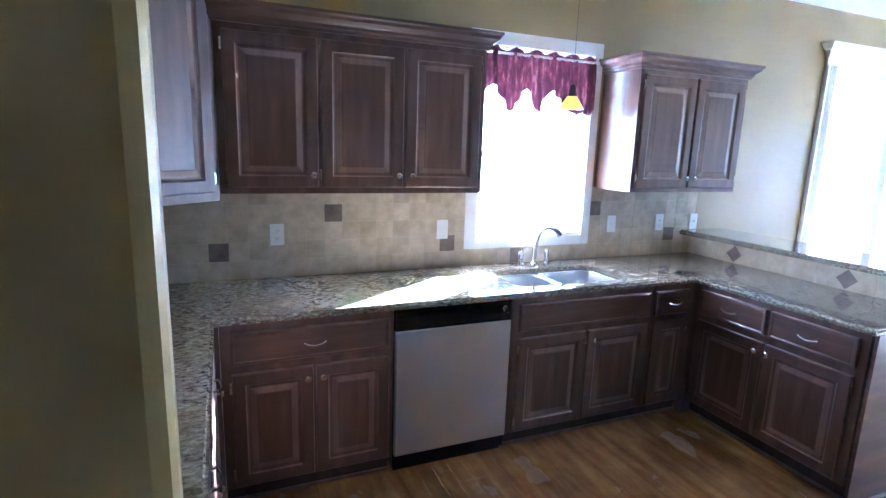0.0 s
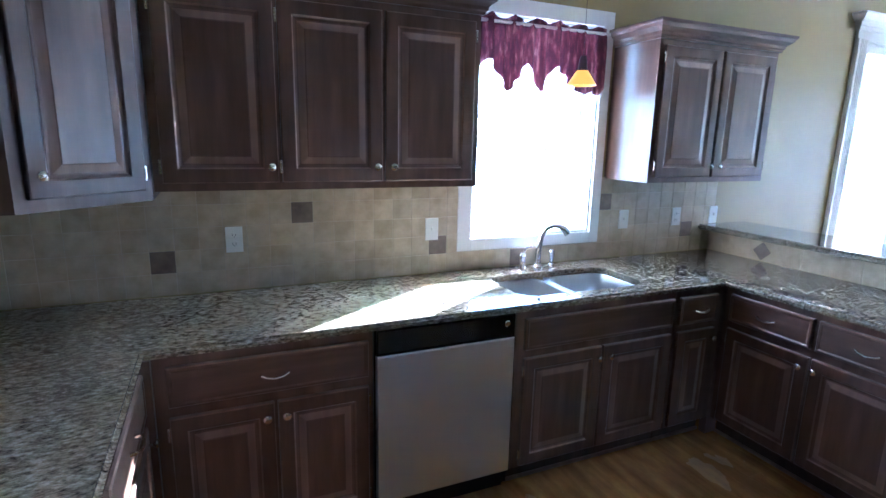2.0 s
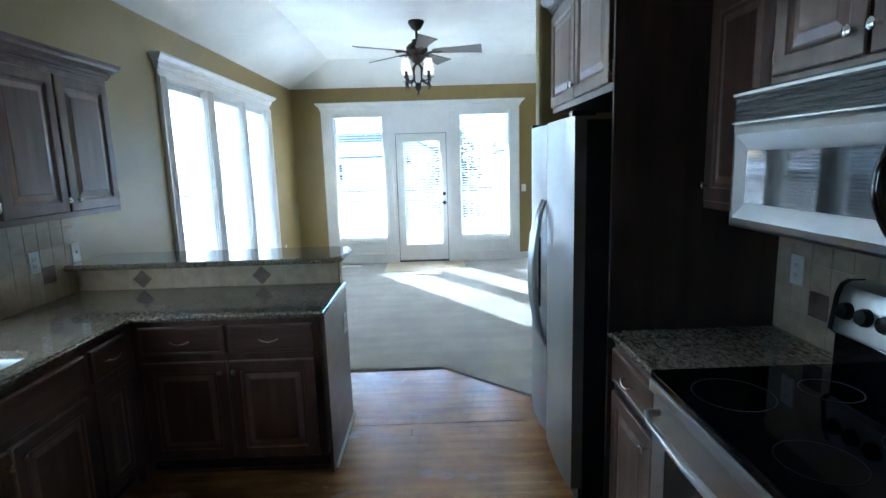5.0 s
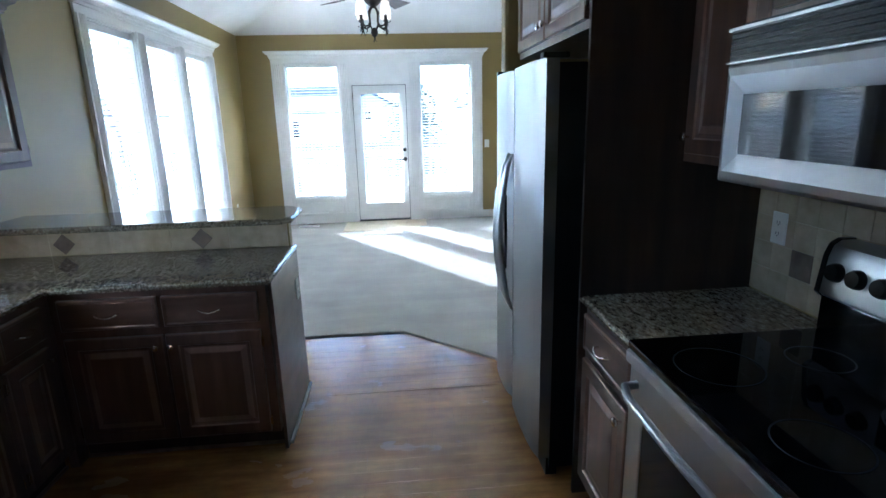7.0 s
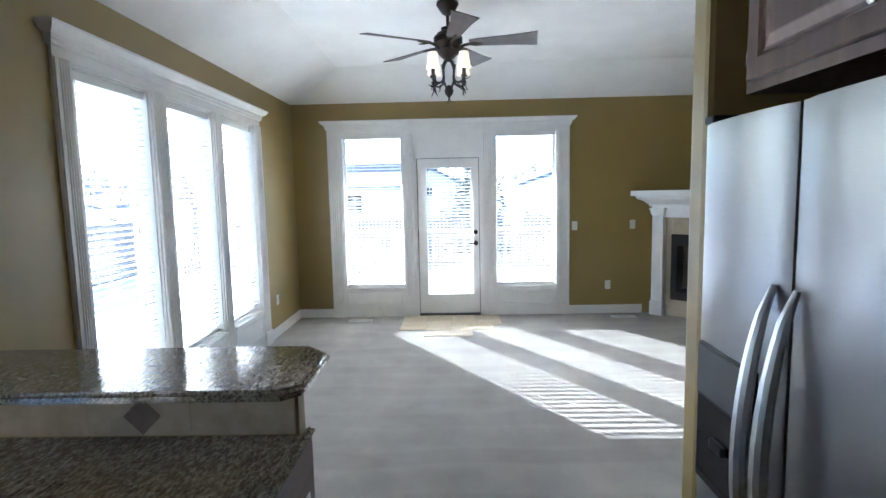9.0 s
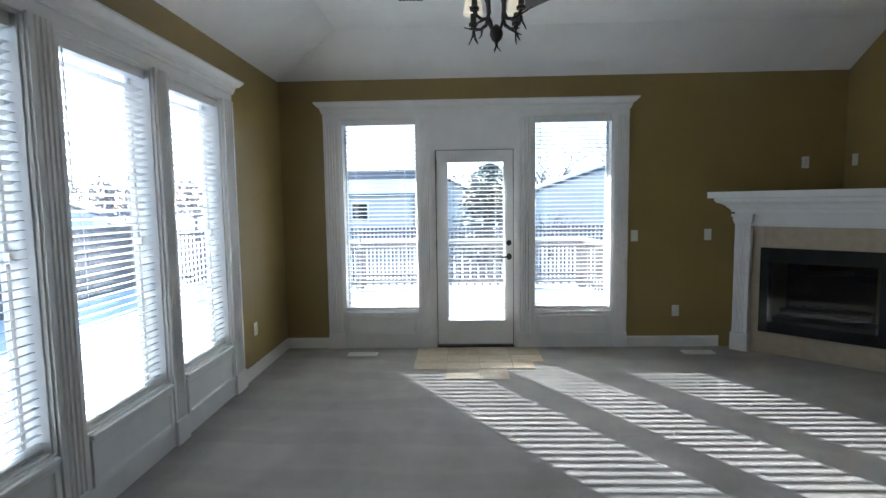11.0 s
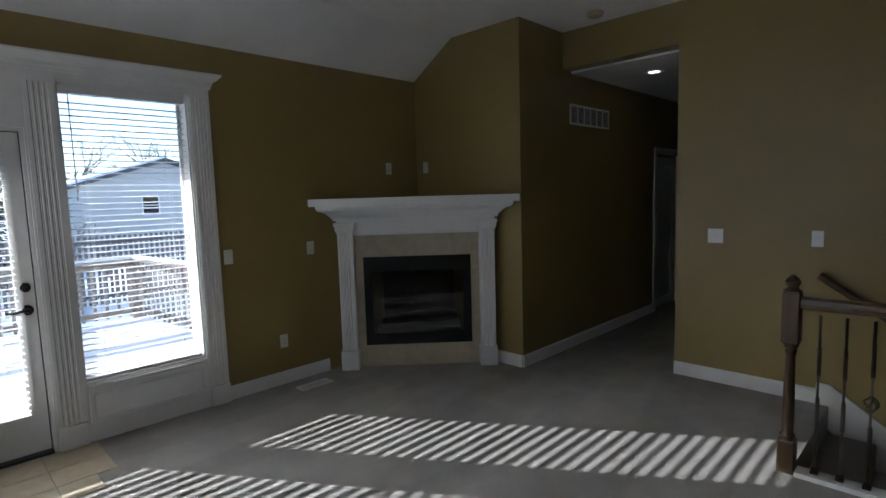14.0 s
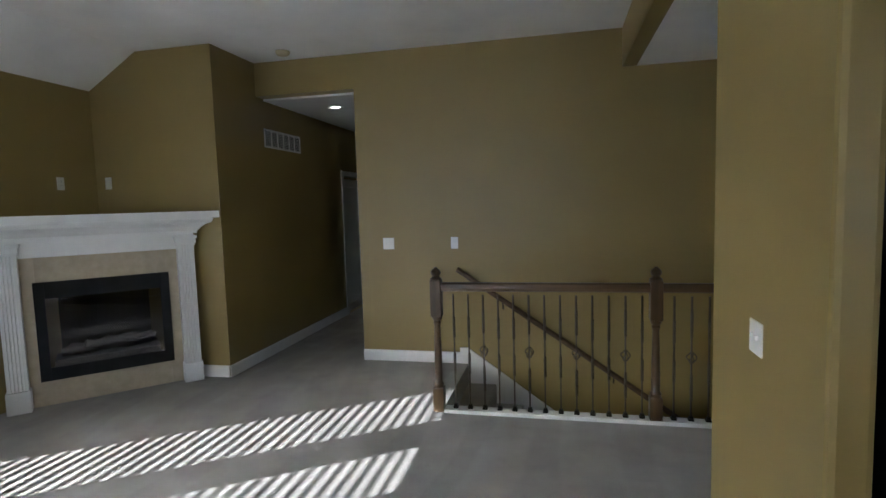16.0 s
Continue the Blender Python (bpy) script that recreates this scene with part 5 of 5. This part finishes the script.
fence(25, -14, 16, -1.7, 2.3, "weathered picket fence behind the deck")
fence(14.5, 14.0, 24.5, -1.7, 2.5, "tall grey board fence along the side yard", "x", 0.15, 0.93)


def house(m, w, d, h, rise, wins, label, gable_front=False):
    """Front at local y = 0 towards -y."""
    c = thing("house", m, label, "house", "neighbouring houses")
    wl_ = part("wall", boxes((0, 0, -2, w, d, h)), SIDING, c)
    n = int((h + 2) / 0.22)
    bm = bmesh.new()
    for i in range(n):
        box(bm, 0, -0.02, -2 + i * 0.22, w, -0.001, -2 + i * 0.22 + 0.2)
    part("siding", bm, SIDING, wl_)
    o = 0.45
    if gable_front:
        roof = rings(bmesh.new(), [[(-o, y, h - 0.1), (w / 2, y, h + rise), (w + o, y, h - 0.1), (w + o, y, h - 0.3), (w / 2, y, h + rise - 0.22), (-o, y, h - 0.3)] for y in (-o, d + o)])
        part("gable", rings(bmesh.new(), [[(0, y, h), (w, y, h), (w / 2, y, h + rise - 0.25)] for y in (0, 0.1)]), SIDING, c)
        snow = rings(bmesh.new(), [[(-o, y, h - 0.095), (w / 2, y, h + rise + 0.005), (w / 2, y, h + rise + 0.13), (-o, y, h + 0.03)] for y in (-o, d + o)])
    else:
        roof = rings(bmesh.new(), [[(x, -o, h - 0.1), (x, d / 2, h + rise), (x, d + o, h - 0.1), (x, d + o, h - 0.3), (x, d / 2, h + rise - 0.22), (x, -o, h - 0.3)] for x in (-o, w + o)])
        snow = rings(bmesh.new(), [[(x, -o, h - 0.095), (x, d * 0.22, h - 0.1 + (rise + 0.1) * (d * 0.22 + o) / (d / 2 + o)), (x, d * 0.22, h + 0.02 + (rise + 0.1) * (d * 0.22 + o) / (d / 2 + o)), (x, -o, h + 0.03)] for x in (-o, w + o)])
    rf = part("roof", roof, SHINGLE, c, "dark shingled roof")
    part("snow", snow, SNOW, rf, "snow lying on the roof")
    for x0, z0, x1, z1 in wins:
        wn_ = part("window", boxes((x0, -0.05, z0, x1, -0.021, z1)), WHITE, c)
        part("pane", boxes((x0 + 0.08, -0.056, z0 + 0.08, x1 - 0.08, -0.051, (z0 + z1) / 2 - 0.03), (x0 + 0.08, -0.056, (z0 + z1) / 2 + 0.03, x1 - 0.08, -0.051, z1 - 0.08)), BLACKGLASS, wn_)


house(pose(40, -3.6, 0, 0, 0, -90), 12.0, 8, 2.3, 2.0, [(4.6, 0.9, 5.6, 2.1), (8.0, 0.9, 9.0, 2.1)], "neighbouring house with pale siding and a snowy gable", True)
house(pose(43, 4.9, 0, 0, 0, -90), 3.6, 5, 2.6, 1.1, [(1.4, 1.4, 2.0, 2.2)], "small pale house with a snowy gable beyond the fence", True)
house(pose(40, 17.0, 0, 0, 0, -90), 12.0, 8, 2.3, 1.75, [(3, 0.3, 4.2, 1.7), (8, 0.3, 9.2, 1.7)], "low neighbouring house with a snow-edged dark roof")
house(pose(52, 44, -3.2, 0, 0, -35), 10.0, 8, 2.3, 2.3, [(2, 0.2, 3.2, 1.7), (6, 0.2, 7.2, 1.7)], "neighbouring house with a gabled roof across the yard", True)

house(pose(37, 36, -0.8, 0, 0, -62), 9.0, 8, 2.0, 1.9, [(2, 0.4, 3.1, 1.6), (6, 0.4, 7.1, 1.6)], "pale neighbouring house with a snowy gable beyond the board fence", True)

BARK = plain("grey_bark", (0.16, 0.13, 0.11), 0.9, vary=0.3, scale=10, grain=0.5, grain_scale=30)
NEEDLE = plain("dark_needles", (0.035, 0.055, 0.04), 0.8, vary=0.4, scale=8, grain=0)


def bare_tree(m, h, label, seed):
    rnd = random.Random(seed)
    c = thing("tree", m, label, "tree", "bare trees")
    part("trunk", tube([(0, 0, 0), (0.1, 0, h * 0.25), (0, 0.1, h * 0.5)], [h * 0.022, h * 0.018, h * 0.012], 7), BARK, c)
    bm = bmesh.new()

    def grow(p, way, ln, rad, depth):
        mid = p + way * ln * 0.5 + Vector((rnd.uniform(-1, 1), rnd.uniform(-1, 1), rnd.uniform(0, 1))) * ln * 0.06
        q = p + way * ln
        tube([p, mid, q], [rad, rad * 0.8, rad * 0.5], 4, bm)
        if depth:
            for _ in range(3 if depth > 1 else 4):
                a = (way + Vector((rnd.uniform(-1, 1), rnd.uniform(-1, 1), rnd.uniform(-0.2, 0.7))) * 0.75).normalized()
                grow(p.lerp(q, rnd.uniform(0.45, 1.0)), a, ln * rnd.uniform(0.55, 0.75), rad * 0.5, depth - 1)
    for i in range(7):
        a = i * 2.4
        grow(Vector((0, 0, h * (0.22 + 0.04 * i))), Vector((math.cos(a) * 0.7, math.sin(a) * 0.7, 0.8)).normalized(), h * 0.3, h * 0.009, 3)
    part("crown", bm, BARK, c, "bare twiggy crown")


for x, y, h, sd_ in ((50, -7, 9.5, 1), (52, -13, 10, 2), (56, -1, 9.5, 3), (54, 6, 9, 4), (58, 14, 9, 5), (48, 24, 8, 6)):
    bare_tree(pose(x, y, -1.7), h, "leafless tree behind the neighbouring houses", sd_)


WOODS = plain("far_bare_woods", (0.20, 0.195, 0.20), 0.9, vary=0.3, scale=0.3, grain=0)
rnd = random.Random(21)
bm = bmesh.new()
for i in range(420):
    a, far = radians(rnd.uniform(-35, 85)), rnd.uniform(110, 150)
    cx, cy, h = 5 + far * math.cos(a), 1.5 + far * math.sin(a), rnd.uniform(6, 10)
    for k in range(34):
        u = rnd.random()
        q = Vector((cx + rnd.gauss(0, 1.6 * (1.1 - u)), cy + rnd.gauss(0, 1.6 * (1.1 - u)), -1.8 + h * (0.1 + 0.9 * u)))
        up = Vector((rnd.uniform(-0.6, 0.6), rnd.uniform(-0.6, 0.6), 1)) * rnd.uniform(0.7, 1.6)
        side = Vector((rnd.uniform(-1, 1), rnd.uniform(-1, 1), 0)) * 0.28
        bm.faces.new([bm.verts.new(q + v_) for v_ in (-side, side, up)])
solid("far_woods", bm, WOODS, "grey leafless woods on the horizon", "woods", "stuff")


def conifer(m, h, rad, label, seed):
    rnd = random.Random(seed)
    c = thing("conifer", m, label, "tree", "evergreens")
    part("trunk", tube([(0, 0, 0), (0, 0, h)], [h * 0.03, 0.02], 7), BARK, c)
    bm = bmesh.new()
    for i in range(4200):
        u = rnd.random() ** 0.9
        r = rad * (1 - u ** 3.2) ** 0.6 * rnd.uniform(0.3, 1.0) * (1 + 0.16 * math.sin(u * 34)) + 0.05
        a = rnd.uniform(0, 6.283)
        z = h * (0.06 + 0.94 * u)
        s = rnd.uniform(0.12, 0.3) * (1.2 - 0.6 * u)
        p = Vector((r * math.cos(a), r * math.sin(a), z))
        out, side = Vector((math.cos(a), math.sin(a), -0.35)), Vector((-math.sin(a), math.cos(a), rnd.uniform(-0.3, 0.3)))
        vv = [bm.verts.new(p + q) for q in (out * s, side * s * 0.4, -out * s * 0.6, -side * s * 0.4)]
        bm.faces.new(vv)
    part("crown", bm, NEEDLE, c, "dense dark green needles")


conifer(pose(30, 0.1, -1.7), 5.1, 1.95, "broad rounded dark evergreen beyond the yard fence", 11)
for x, y, h in ((33, -3.4, 3.2), (32, -4.4, 2.7)):
    bare_tree(pose(x, y, -1.7), h, "leafless shrub in front of the pale house", int(h * 10))

# ---- tiles and planks ----
TM = {}


def tile_mesh(w, h, t, mat, key):
    if key not in TM:
        TM[key] = mesh(boxes((0.0009, 0, 0.0009, w - 0.0009, t, h - 0.0009), bevel=0.0016), mat, "tile")
    return TM[key]


def splash(m, cols, rows, s, t, skip, dark, label, last=1.0):
    c = thing("backsplash", m, label, "backsplash", kind="structure")
    part("grout_bed", boxes((0, t * 0.16, 0.0, cols * s, t, rows * s - 0.001)) if not skip else wall_with_holes(bmesh.new(), "x", 0, cols * s, 0, rows * s - 0.001, t * 0.16, t, skip), GROUT, c)
    for i in range(cols):
        for j in range(rows):
            x, z = i * s, j * s
            if any(a < x + s / 2 < b and z0 < z + s / 2 < z1 for a, b, z0, z1 in skip):
                continue
            d = (i, j) in dark
            part("tile", tile_mesh(s, s, t, TILE_DARK if d else TILE, (s, t, d)), None, c, "brown accent tile" if d else "", pose(0.0 + x, -0.0, z))
    return c


S = 0.0986
x0 = LX + 0.016
skip = [(2.30 - x0, 3.235 - x0, WZ0 - 0.068 - 0.9, 1.4)]
splash(pose(x0, KY - 0.014, 0.9005), 40, 5, S, 0.0135, skip, {(0, 3), (6, 1), (12, 3), (19, 1), (30, 3), (37, 1), (24, 0)}, "tumbled beige stone tile backsplash with brown accents")
splash(pose(LX, 1.64, 0.9005, 0, 0, 90) @ pose(0, -0.0135, 0), 18, 5, S, 0.0135, [], {(15, 1), (9, 3), (3, 1)}, "tumbled beige stone tile backsplash on the side wall")
splash(pose(3.118, -0.1555, 0.9005, 0, 0, 180), 16, 5, S, 0.0145, [], {(2, 1), (8, 3)}, "tumbled beige stone tile backsplash behind the range")
# low band under the bar
bb = thing("bar_backsplash", pose(4.1845, KY - 0.02, 0.9005, 0, 0, -90) @ pose(0, -0.0115, 0), "beige tile band with brown diamonds under the bar", "backsplash", kind="structure")
L = KY - 0.02 - 1.84
part("grout_bed", boxes((0, 0.006, 0, L, 0.0112, 0.138)), GROUT, bb)
n = 5
tw = L / n
for i in range(n):
    part("tile", boxes((i * tw + 0.001, 0.0, 0.002, (i + 1) * tw - 0.001, 0.0058, 0.138), bevel=0.001), TILE, bb)
for yy in (3.02, 2.30):
    q = 0.057
    bm = rings(bmesh.new(), [[(q * math.cos(a), y, q * math.sin(a)) for a in (0, math.pi / 2, math.pi, 3 * math.pi / 2)] for y in (0.0, -0.003)])
    part("diamond_tile", bm, TILE_DARK, bb, "brown diamond accent tile", pose(KY - 0.02 - yy, 0, 0.063))

# tiles on the floor before the door
ft = thing("entry_tiles", pose(0, 0, 0), "beige stone floor tiles in front of the deck door", "floor tile", kind="structure")
for i, (xa, xb, ys) in enumerate(((9.22, 9.50, (2.03, 1.72, 1.41, 1.10, 0.79)), (8.98, 9.22, (2.03, 1.72, 1.41, 1.10, 0.79)), (8.77, 8.98, (2.03, 1.72, 1.41, 1.10, 0.90)), (8.48, 8.77, (1.72, 1.42, 1.16)))):
    for a, b in zip(ys, ys[1:]):
        part("tile", boxes((xa + 0.002, b + 0.002, 0.0005, xb - 0.002, a - 0.002, 0.006), bevel=0.0015), HEARTH, ft)

# planks of the kitchen floor, laid across the walk
fl = structure("floor", PLANK, "glossy amber-brown hardwood plank kitchen floor", (-0.7, -0.3, -0.2, 0.1, 1.60, -0.016), (0.1, -0.3, -0.2, 4.415, KY, -0.016), (4.416, 1.22, -0.2, 4.978, KY, -0.016), category="floor")
rnd = random.Random(4)
PW = 0.083
PM = {}


def plank(x0, y0, y1):
    key = round(y1 - y0, 2)
    if key not in PM:
        PM[key] = mesh(boxes((0.0003, 0, -0.014, PW - 0.0003, key - 0.0006, 0.0), bevel=0.0003), PLANK, "plank")
    part("plank", PM[key], None, fl, "", pose(x0, y0, 0))


for i in range(68):
    xa = -0.7 + i * PW
    xb = xa + PW
    low = -0.30 if xb < 1.55 else 0.42 if xb < 4.2 else 0.585
    high = 1.48 if xb < 0.86 else 2.86 if xb < 3.68 else 1.83 if xb < 4.26 else 3.40
    if xb > 4.42:
        if xb > 4.98:
            break
        ya, yb = (0.60 + (q - 4.42) * 0.62 / 0.56 for q in (max(xa, 4.42), xb))
        cut = yb + rnd.uniform(0.15, 0.5)
        part("plank", slab(bmesh.new(), [(xa + 0.0003, max(ya, 0.60)), (xb - 0.0003, yb), (xb - 0.0003, cut - 0.0006), (xa + 0.0003, cut - 0.0006)], -0.014, 0.0), PLANK, fl)
        low = cut
    y = low
    ln = rnd.choice((0.35, 0.55, 0.8, 1.0))
    while y < high - 1e-3:
        if high - y - ln < 0.2:
            ln = high - y
        plank(xa, y, y + ln)
        y += ln
        ln = rnd.choice((0.6, 0.8, 1.0, 1.2))
part("seam_strip", boxes((4.088, 0.66, 0.0002, 4.108, 1.795, 0.0022), bevel=0.0008), PLANK, fl, "thin wooden strip across the floor")
solid("carpet_edge", tube([(4.985, KY - 0.01, 0.001), (4.985, 1.22, 0.001), (4.425, 0.60, 0.001)], 0.012, 8), CARPET, "rolled carpet edge along the wood floor", "carpet", "structure", soft=True)
